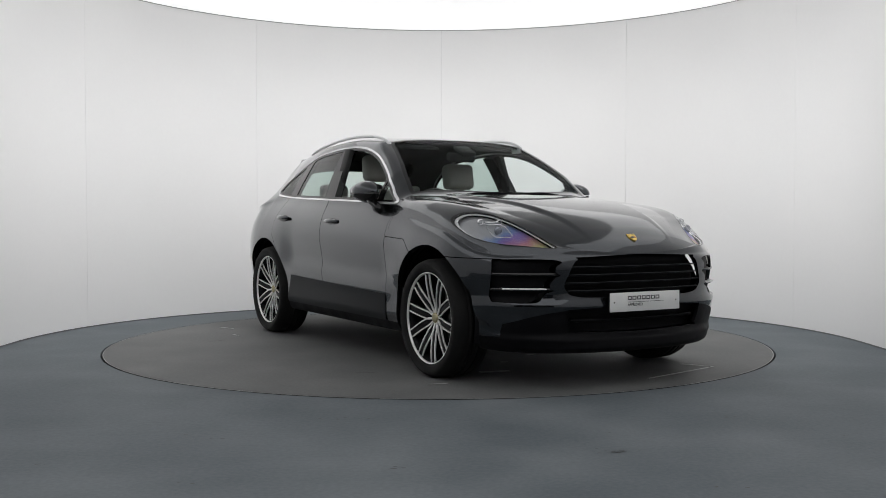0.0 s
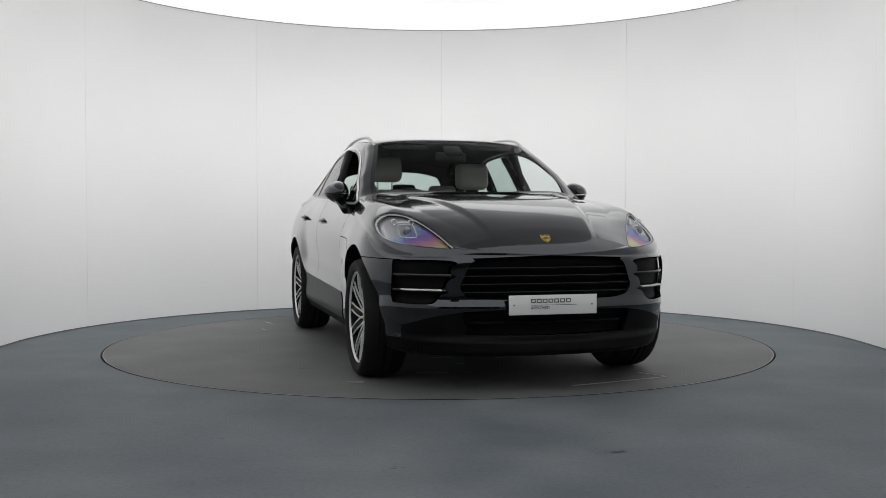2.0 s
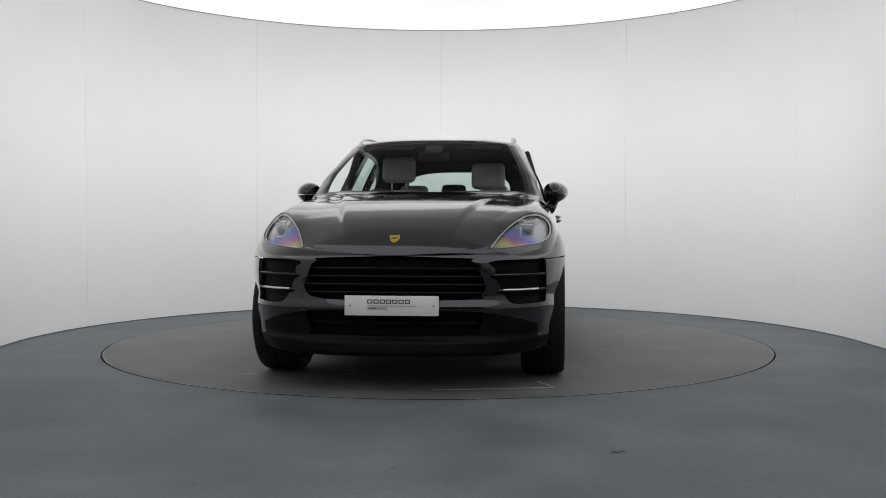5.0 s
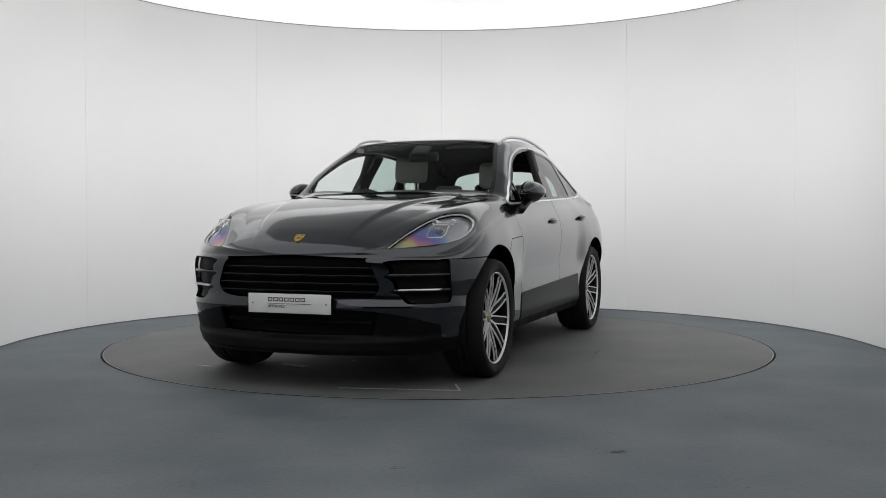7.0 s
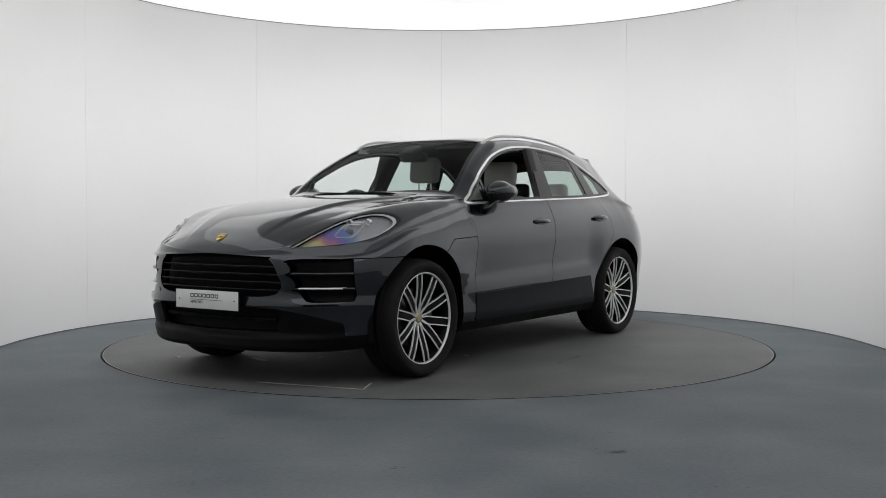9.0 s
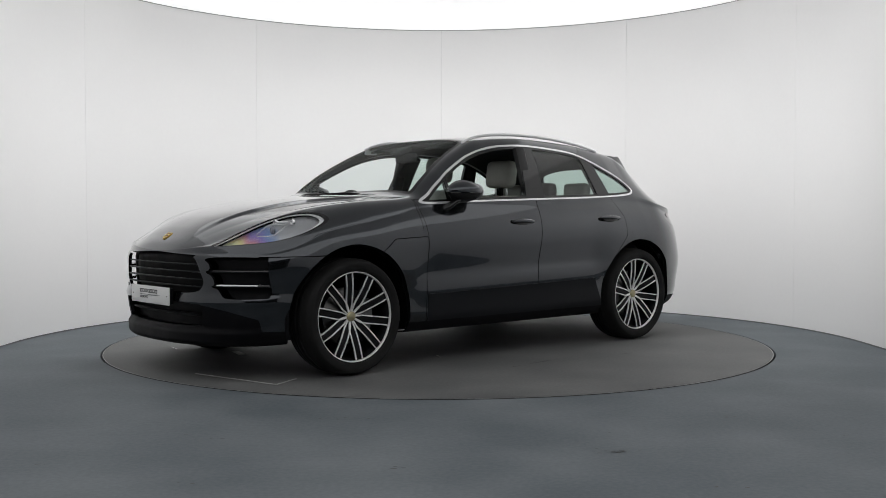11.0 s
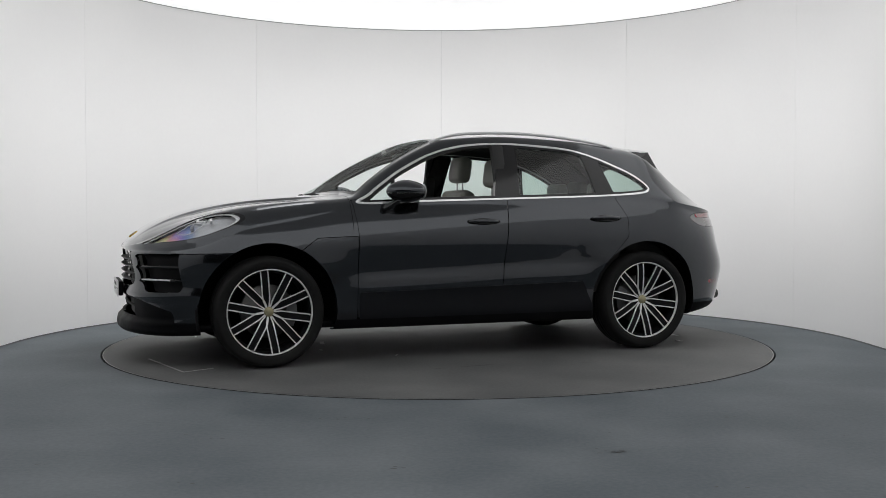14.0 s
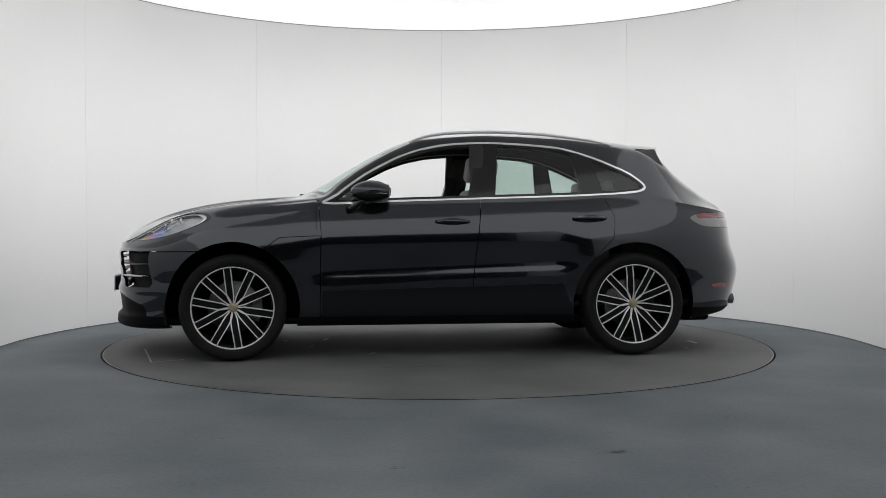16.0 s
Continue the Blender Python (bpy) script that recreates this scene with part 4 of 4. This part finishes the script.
def build_nose(car):
    # grille slats
    for z, y1 in ((0.702, 0.470), (0.657, 0.488), (0.612, 0.503), (0.567, 0.490)):
        bm = bmesh.new()
        rings = []
        for k in range(33):
            y = -y1 + 2 * y1 * k / 32
            x = nose_x(y, 2.277) - 0.022
            rings.append([bm.verts.new((x + dx, y, z + dz)) for dx, dz in ((0.006, 0.004), (0.009, 0.000), (0.006, -0.004), (-0.035, -0.008), (-0.035, 0.0))])
        for a, b in zip(rings, rings[1:]):
            for i in range(5):
                bm.faces.new((a[i], b[i], b[(i + 1) % 5], a[(i + 1) % 5]))
        bm.faces.new(rings[0])
        bm.faces.new(rings[-1])
        bmesh.ops.recalc_face_normals(bm, faces=bm.faces)
        part("grille_slat", bm, SATIN_BLACK, car, "satin black grille slat", sharp=30)
    for z in (0.395,):
        bm = bmesh.new()
        tube(bm, [(nose_x(-0.46 + 0.92 * k / 24, 2.258) - 0.03, -0.46 + 0.92 * k / 24, z) for k in range(25)], 0.010, 8)
        part("lower_slat", bm, BLACK, car, "black bar in the lower inlet")
    # side inlet blades, the lower one carries a bright strip
    for s in (1, -1):
        for z, mat, y0, y1, name in ((0.662, GLOSS_BLACK, 0.53, 0.842, "inlet_blade"), (0.576, GLOSS_BLACK, 0.55, 0.842, "inlet_blade"), (0.579, SATIN, 0.61, 0.805, "light_strip")):
            bm = bmesh.new()
            rings = []
            for k in range(17):
                y = y0 + (y1 - y0) * k / 16
                x = nose_x(y, 2.277) - (0.026 if name == "inlet_blade" else 0.015)
                h = 0.007 if name == "inlet_blade" else 0.0042
                rings.append([bm.verts.new((x + dx, s * y, z + dz)) for dx, dz in ((0.004, h), (0.008, 0.0), (0.004, -h), (-0.04, -h), (-0.04, h))])
            for a, b in zip(rings, rings[1:]):
                for i in range(5):
                    bm.faces.new((a[i], b[i], b[(i + 1) % 5], a[(i + 1) % 5]))
            bm.faces.new(rings[0])
            bm.faces.new(rings[-1])
            bmesh.ops.recalc_face_normals(bm, faces=bm.faces)
            part(name, bm, mat, car, "gloss black inlet blade" if name == "inlet_blade" else "narrow silver light strip", sharp=30)
    # round cover of the tow eye
    bm = bmesh.new()
    lathe(bm, [(0.0, 0.003), (0.024, 0.002), (0.026, -0.004)], "x", 28)
    slope = math.atan2(nose_x(0.521, 2.280) - nose_x(0.561, 2.280), 0.04)
    bmesh.ops.transform(bm, matrix=Matrix.Translation((nose_x(0.541, 2.280) - 0.016, -0.541, 0.522)) @ Matrix.Rotation(-slope, 4, "Z"), verts=bm.verts)
    part("tow_eye_cover", bm, PAINT, car, "round tow-eye cover in body colour")
    # plate with a word and plain bars for the maker's name
    plate = tagged(empty("front_plate", car), "white dealer plate with dark print")
    bm = bmesh.new()
    rbox(bm, (0.006, 0.524, 0.110), (2.307, 0, 0.498), 0.0025, 2)
    part("plate_board", bm, PLATE, plate)
    bm = bmesh.new()
    rbox(bm, (0.03, 0.50, 0.098), (2.288, 0, 0.498), 0.006, 2)
    part("plate_carrier", bm, BLACK, plate, "black plate carrier")
    x = 2.3112
    for k in range(7):
        bm = bmesh.new()
        y0 = -0.134 + k * 0.0348
        for y, z, w, h in ((y0 + 0.014, 0.5295, 0.028, 0.005), (y0 + 0.014, 0.512, 0.028, 0.005), (y0 + 0.0025, 0.5208, 0.005, 0.013), (y0 + 0.0255, 0.5208, 0.005, 0.013)):
            rbox(bm, (0.0012, w, h), (x, y, z), 0)
        part("print_bar", bm, INK, plate, smooth=False)
    bm = bmesh.new()
    rbox(bm, (0.0012, 0.272, 0.0022), (x, 0.002, 0.497), 0)
    part("print_line", bm, INK, plate, smooth=False)
    text_mesh("printed_word", "APPROVED", 0.0225, Matrix.Translation((x, -0.134, 0.470)) @ Matrix(((0, 0, 1, 0), (1, 0, 0, 0), (0, 1, 0, 0), (0, 0, 0, 1))), INK, plate)
    for y in (-0.232, 0.232):
        bm = bmesh.new()
        lathe(bm, [(0.0, 0.002), (0.004, 0.0015), (0.005, 0)], "x", 10, (x - 0.001, y, 0.498))
        part("plate_screw", bm, STEEL, plate)
    # shield badge on the bonnet
    badge = tagged(empty("bonnet_badge", car), "gold shield badge with dark fields")
    n = Vector((0.58, 0, 0.81)).normalized()
    up = Vector((0, 1, 0)).cross(n) * -1
    if up.z < 0:
        up = -up
    side = Vector((0, 1, 0))
    here = Vector((2.190, 0, 0.864))

    def shield(scale, lift, mat, name, cut=None):
        bm = bmesh.new()
        half = [(0.0, 0.037), (0.016, 0.034), (0.027, 0.037), (0.029, 0.012), (0.024, -0.014), (0.013, -0.031), (0.0, -0.041)]
        pts = half + [(-a, b) for a, b in half[-2:0:-1]]
        if cut:
            pts = [p for p in cut]
        top = [bm.verts.new(here + side * a * scale + up * b * 0.85 * scale + n * lift) for a, b in pts]
        low = [bm.verts.new(here + side * a * scale + up * b * 0.85 * scale - n * 0.004) for a, b in pts]
        bm.faces.new(top)
        for i in range(len(top)):
            j = (i + 1) % len(top)
            bm.faces.new((top[i], low[i], low[j], top[j]))
        bmesh.ops.recalc_face_normals(bm, faces=bm.faces)
        part(name, bm, mat, badge, smooth=False)

    shield(1.0, 0.004, GOLD, "shield")
    red = material("badge_red", (0.25, 0.03, 0.03), 0.3)
    shield(1.0, 0.0052, INK, "dark_field", [(-0.010, 0.008), (0.010, 0.008), (0.010, -0.006), (0.0, -0.014), (-0.010, -0.006)])
    shield(1.0, 0.005, INK, "dark_field", [(0.004, 0.027), (0.021, 0.027), (0.022, 0.020), (0.004, 0.020)])
    shield(1.0, 0.005, red, "red_field", [(0.013, 0.004), (0.022, 0.004), (0.019, -0.010), (0.013, -0.010)])
    shield(1.0, 0.005, red, "red_field", [(-0.022, 0.026), (-0.006, 0.026), (-0.006, 0.020), (-0.023, 0.020)])
    shield(1.0, 0.005, INK, "dark_field", [(-0.022, -0.002), (-0.013, -0.002), (-0.010, -0.020), (-0.018, -0.014)])


def build_trim(car, doors):
    for side, s in (("left", 1), ("right", -1)):
        # door handles in shallow cups
        for door, x, y, z in (("front_door", -0.102, 0.931, 0.948), ("rear_door", -1.075, 0.936, 0.972)):
            grip = tagged(empty("door_handle", doors[door][side]), "dark grey door handle over a black cup")
            bm = bmesh.new()
            m = Matrix.Translation((x, s * (y - 0.012), z - 0.004)) @ Matrix.Diagonal((0.098, 0.012, 0.031, 1))
            bmesh.ops.create_uvsphere(bm, u_segments=24, v_segments=12, radius=1, matrix=m)
            part("handle_cup", bm, GLOSS_BLACK, grip)
            bm = bmesh.new()
            tube(bm, [(x + 0.118 - 0.236 * k / 12, s * (y - 0.012 + 0.022 * math.sin(math.pi * k / 12) ** 0.5), z + 0.002 + 0.004 * math.sin(math.pi * k / 12)) for k in range(13)],
                 [0.005 + 0.011 * math.sin(math.pi * (0.08 + 0.84 * k / 12)) ** 0.6 for k in range(13)], 12, 1.0)
            part("handle_grip", bm, PAINT, grip)
        # door mirror
        mir = tagged(empty("door_mirror", doors["front_door"][side]), "dark grey door mirror on a black foot")
        bm = bmesh.new()
        bmesh.ops.create_uvsphere(bm, u_segments=40, v_segments=24, radius=1)
        for v in bm.verts:
            a, b, c = v.co
            px = a if a > 0 else max(a * 1.12, -1.04)
            taper = 1 - 0.12 * max(0.0, px)
            v.co = (0.470 + 0.135 * px - 0.03 * b * b, s * (0.905 + 0.090 * b * taper), 1.158 + 0.077 * c * (1 - 0.18 * b) * taper + 0.004 * b)
        lower = bm.copy()
        for shell, sign, mat, label in ((bm, 1, PAINT, "dark grey upper cap of the mirror"), (lower, -1, GLOSS_BLACK, "gloss black lower shell of the mirror")):
            bmesh.ops.bisect_plane(shell, geom=list(shell.verts) + list(shell.edges) + list(shell.faces), plane_co=(0, 0, 1.146 + 0.002 * sign), plane_no=(0, 0, -sign), clear_outer=True)
            bmesh.ops.holes_fill(shell, edges=[e for e in shell.edges if e.is_boundary])
            part("housing", shell, mat, mir, label)
        bm = bmesh.new()
        bmesh.ops.create_uvsphere(bm, u_segments=28, v_segments=16, radius=1, matrix=Matrix.Translation((0.342, s * 0.905, 1.158)) @ Matrix.Diagonal((0.006, 0.070, 0.052, 1)))
        part("mirror_glass", bm, CHROME, mir, "mirror glass")
        bm = bmesh.new()
        rings = []
        tube(bm, [(0.600, s * 0.850, 1.030), (0.570, s * 0.872, 1.055), (0.53, s * 0.890, 1.085), (0.49, s * 0.905, 1.115)], [0.055, 0.042, 0.034, 0.036], 16, 0.6)
        part("mirror_foot", bm, GLOSS_BLACK, mir, "black mirror foot")
        # roof rail
        rail = tagged(empty("roof_rail", car), "satin aluminium roof rail")
        line = smooth_line([(0.175, 0.580, 1.518), (0.10, 0.580, 1.550), (0.0, 0.579, 1.574), (-0.137, 0.578, 1.590), (-0.426, 0.576, 1.601), (-0.76, 0.572, 1.590), (-1.02, 0.565, 1.566), (-1.182, 0.559, 1.545), (-1.28, 0.556, 1.527), (-1.33, 0.555, 1.512)], 6)
        bm = bmesh.new()
        tube(bm, [(a, s * b, c) for a, b, c in line], [0.010 + 0.003 * math.sin(math.pi * k / (len(line) - 1)) for k in range(len(line))], 12, 0.85)
        part("rail_bar", bm, SATIN, rail)
        for a, c in ((0.12, 1.506),):
            bm = bmesh.new()
            rbox(bm, (0.12, 0.03, 0.05), (a, s * 0.575, c), 0.012, 3)
            part("rail_foot", bm, SATIN, rail)
        # exhaust tips and wiper
        for y in (0.50, 0.60):
            bm = bmesh.new()
            lathe(bm, [(0.036, -2.1), (0.039, -2.262), (0.035, -2.264), (0.033, -2.19), (0.0, -2.19)], "x", 24, (0, s * y, 0.37))
            part("exhaust_tip", bm, STEEL, car, "dark steel exhaust tip")
    for y0, y1, x0, x1 in ((-0.62, 0.02, 0.885, 0.965), (0.0, 0.56, 0.965, 0.905)):
        wiper = tagged(empty("wiper", car), "black windscreen wiper")
        bm = bmesh.new()
        tube(bm, [(x0 + (x1 - x0) * k / 8 + 0.012 * math.sin(math.pi * k / 8), y0 + (y1 - y0) * k / 8, 1.137 + 0.018 * math.sin(math.pi * k / 8) - 0.045 * (abs(y0 + (y1 - y0) * k / 8) / 0.62) ** 2) for k in range(9)], 0.008, 6)
        part("wiper_arm", bm, BLACK, wiper)
        bm = bmesh.new()
        tube(bm, [(x0 + (x1 - x0) * k / 8 - 0.02, y0 + (y1 - y0) * k / 8, 1.150 - 0.045 * (abs(y0 + (y1 - y0) * k / 8) / 0.62) ** 2) for k in range(9)], 0.006, 6)
        part("wiper_blade", bm, BLACK, wiper)
    # roof spoiler with dark side fins
    sp = tagged(empty("roof_spoiler", car), "dark grey roof spoiler with black fins")
    bm = bmesh.new()
    rows = []
    for k in range(29):
        y = -0.51 + 1.02 * k / 28
        zm, zc, yc = (float(curve([-1.48], t)[0]) for t in (MIDDLE_Z, CANT_Z, CANT_Y))
        z0 = zm - (zm - zc) * (abs(y) / yc) ** 2.3
        q = (abs(y) / 0.60) ** 2
        tip = -1.80 + 0.15 * q
        z0 -= 0.006
        rows.append([bm.verts.new(c) for c in ((-1.46, y, z0), (-1.52, y, z0 + 0.004), (-1.58, y, z0 + 0.002), (tip, y, z0 - 0.012), (tip - 0.004, y, z0 - 0.020), (tip + 0.03, y, z0 - 0.045), (-1.56, y, z0 - 0.07))])
    for a, b in zip(rows, rows[1:]):
        for i in range(6):
            bm.faces.new((a[i], a[i + 1], b[i + 1], b[i]))
    bm.faces.new(rows[0])
    bm.faces.new(rows[-1][::-1])
    bmesh.ops.recalc_face_normals(bm, faces=bm.faces)
    part("spoiler_wing", bm, PAINT, sp, sharp=50)
    for s in (1, -1):
        bm = bmesh.new()
        a = [bm.verts.new((x, s * y, z)) for x, y, z in ((-1.50, 0.550, 1.480), (-1.68, 0.512, 1.490), (-1.735, 0.570, 1.350), (-1.70, 0.590, 1.338), (-1.57, 0.580, 1.430))]
        b = [bm.verts.new((v.co.x, v.co.y - s * 0.05, v.co.z - 0.004)) for v in a]
        bm.faces.new(a)
        bm.faces.new(b[::-1])
        for i in range(5):
            bm.faces.new((a[i], b[i], b[(i + 1) % 5], a[(i + 1) % 5]))
        bmesh.ops.recalc_face_normals(bm, faces=bm.faces)
        part("spoiler_fin", bm, GLOSS_BLACK, sp, "black spoiler fin", smooth=False)
    bm = bmesh.new()
    rbox(bm, (3.9, 1.5, 0.05), (0.10, 0, 0.255), 0.02, 2)
    part("underbody", bm, BLACK, car, "black underbody panels")
    bm = bmesh.new()
    rbox(bm, (0.16, 0.12, 0.10), (-1.62, 0.62, 0.20), 0.02, 2)
    rbox(bm, (0.16, 0.12, 0.10), (-1.62, -0.62, 0.20), 0.02, 2)
    rbox(bm, (0.5, 0.9, 0.10), (-1.9, 0, 0.24), 0.03, 2)
    part("rear_suspension", bm, BLACK, car, "black suspension arms")


def build_seat(car, y, up):
    seat = tagged(empty("front_seat", car), "pale grey leather front seat with headrest")
    tilt = Matrix.Rotation(radians(-20), 4, "Y")
    bm = bmesh.new()
    rbox(bm, (0.50, 0.50, 0.16), (0.02, y, 0.58 + up), 0.05, 4)
    part("cushion", bm, SEAT, seat)
    bm = bmesh.new()
    rbox(bm, (0.13, 0.50, 0.60), (-0.33, y, 0.86 + up), 0.05, 4, tilt)
    for s in (1, -1):
        rbox(bm, (0.18, 0.09, 0.46), (-0.28, y + s * 0.215, 0.82 + up), 0.04, 4, tilt)
    part("backrest", bm, SEAT, seat)
    bm = bmesh.new()
    rbox(bm, (0.115, 0.27, 0.21), (-0.435, y, 1.315 + up), 0.045, 4, Matrix.Rotation(radians(-8), 4, "Y"))
    part("headrest", bm, SEAT, seat)
    for s in (1, -1):
        bm = bmesh.new()
        tube(bm, [(-0.43, y + s * 0.06, 1.27 + up), (-0.435, y + s * 0.06, 1.08 + up)], 0.007, 8)
        part("headrest_post", bm, CHROME, seat)
    bm = bmesh.new()
    rbox(bm, (0.05, 0.46, 0.5), (-0.405, y, 0.83 + up), 0.02, 3, tilt)
    part("seat_back_shell", bm, CABIN, seat, "black seat back shell")


def build_cabin(car):
    for y, up in ((0.365, -0.005), (-0.365, 0.05)):
        build_seat(car, y, up)
    bench = tagged(empty("rear_bench", car), "pale grey leather rear bench with headrests")
    bm = bmesh.new()
    rbox(bm, (0.48, 1.24, 0.15), (-0.90, 0, 0.60), 0.05, 4)
    part("cushion", bm, SEAT, bench)
    bm = bmesh.new()
    rbox(bm, (0.13, 1.26, 0.56), (-1.22, 0, 0.84), 0.05, 4, Matrix.Rotation(radians(-20), 4, "Y"))
    part("backrest", bm, SEAT, bench)
    for y, w, z, mat in ((0.36, 0.25, 1.185, SEAT), (-0.36, 0.25, 1.185, SEAT), (0.0, 0.22, 1.195, CABIN)):
        bm = bmesh.new()
        rbox(bm, (0.10, w, 0.15), (-1.33, y, z), 0.04, 4)
        part("headrest", bm, mat, bench)
    bm = bmesh.new()
    rows = []
    for k in range(21):
        y = -0.76 + 1.52 * k / 20
        q = (abs(y) / 0.76) ** 2
        rows.append([bm.verts.new(c) for c in ((0.93 - 0.20 * q, y, 1.095 - 0.03 * q), (0.80 - 0.12 * q, y, 1.105 - 0.03 * q), (0.62, y, 1.10 - 0.03 * q), (0.52, y, 1.06 - 0.02 * q), (0.48, y, 0.97), (0.56, y, 0.80), (0.62, y, 0.50))])
    for a, b in zip(rows, rows[1:]):
        for i in range(6):
            bm.faces.new((a[i], a[i + 1], b[i + 1], b[i]))
    bmesh.ops.recalc_face_normals(bm, faces=bm.faces)
    part("dashboard", bm, CABIN, car, "black dashboard")
    bm = bmesh.new()
    rbox(bm, (0.16, 0.34, 0.07), (0.60, -0.365, 1.105), 0.03, 3)
    part("instrument_cowl", bm, CABIN, car, "black instrument cowl")
    wheel = tagged(empty("steering_wheel", car), "black leather steering wheel")
    wheel.matrix_basis = pose(0.40, -0.365, 1.01, 0, -65, 0)
    bm = bmesh.new()
    tube(bm, [(0.183 * math.cos(a), 0.183 * math.sin(a), 0) for a in (2 * math.pi * k / 40 for k in range(40))], 0.015, 10, closed=True)
    part("wheel_rim", bm, CABIN, wheel)
    bm = bmesh.new()
    rbox(bm, (0.13, 0.14, 0.05), (0, 0, -0.03), 0.025, 3)
    rbox(bm, (0.03, 0.34, 0.02), (0, 0, -0.015), 0.008, 2)
    rbox(bm, (0.17, 0.03, 0.02), (-0.09, 0, -0.015), 0.008, 2)
    part("wheel_boss", bm, CABIN, wheel)
    # inner door panels, floor, console, load cover
    for s in (1, -1):
        bm = bmesh.new()
        rbox(bm, (1.98, 0.05, 0.62), (-0.26, s * 0.815, 0.735), 0.02, 2)
        rbox(bm, (1.8, 0.07, 0.06), (-0.25, s * 0.78, 0.84), 0.02, 2)
        part("door_panel", bm, CABIN, car, "black inner door panel")
        bm = bmesh.new()
        rbox(bm, (0.10, 0.05, 0.42), (-0.30, s * 0.735, 1.30), 0.02, 2, Matrix.Rotation(radians(17 * s), 4, "X"))
        part("centre_pillar", bm, CABIN, car, "black inner centre pillar")
        bm = bmesh.new()
        rbox(bm, (0.50, 0.10, 0.50), (-1.62, s * 0.66, 0.78), 0.03, 2)
        part("load_bay_side", bm, CABIN, car, "black load bay trim")
    bm = bmesh.new()
    rbox(bm, (2.9, 1.56, 0.05), (-0.55, 0, 0.36), 0.01, 1)
    part("cabin_floor", bm, CABIN, car, "black cabin floor")
    bm = bmesh.new()
    rbox(bm, (1.2, 0.24, 0.30), (0.15, 0, 0.62), 0.03, 3)
    part("centre_console", bm, CABIN, car, "black centre console")
    bm = bmesh.new()
    rbox(bm, (0.56, 1.16, 0.03), (-1.66, 0, 1.0), 0.01, 2)
    part("load_cover", bm, CABIN, car, "black load cover")
    mir = tagged(empty("inner_mirror", car), "black inner mirror and sensor housing")
    bm = bmesh.new()
    rbox(bm, (0.04, 0.24, 0.07), (0.22, 0, 1.43), 0.018, 3)
    part("mirror_body", bm, CABIN, mir)
    bm = bmesh.new()
    rbox(bm, (0.14, 0.13, 0.035), (0.275, 0, 1.475), 0.015, 3, Matrix.Rotation(radians(25), 4, "Y"))
    part("sensor_housing", bm, CABIN, mir)
    for s in (1, -1):
        bm = bmesh.new()
        rbox(bm, (0.10, 0.34, 0.015), (0.13, s * 0.33, 1.505), 0.006, 2, Matrix.Rotation(radians(18), 4, "Y"))
        part("sun_visor", bm, HEADLINER, car, "dark sun visor")


def build_car():
    car = tagged(new("car"), "dark grey metallic five-door sport utility car on the turntable", "car")
    doors = build_body(car)
    build_wheels(car)
    build_nose(car)
    build_trim(car, doors)
    build_cabin(car)
    return car


build_studio()
turntable = build_turntable()
car = build_car()


def motions():
    rows = [(float(t), heading(t)) for t in range(0, 17)]
    walk(turntable, [(t, pose(0, 0, 0, 0, 0, a)) for t, a in rows])
    walk(car, [(t, pose(0, 0, 0, 0, 0, a) @ pose(0.11, 0.005, 0)) for t, a in rows])


motions()
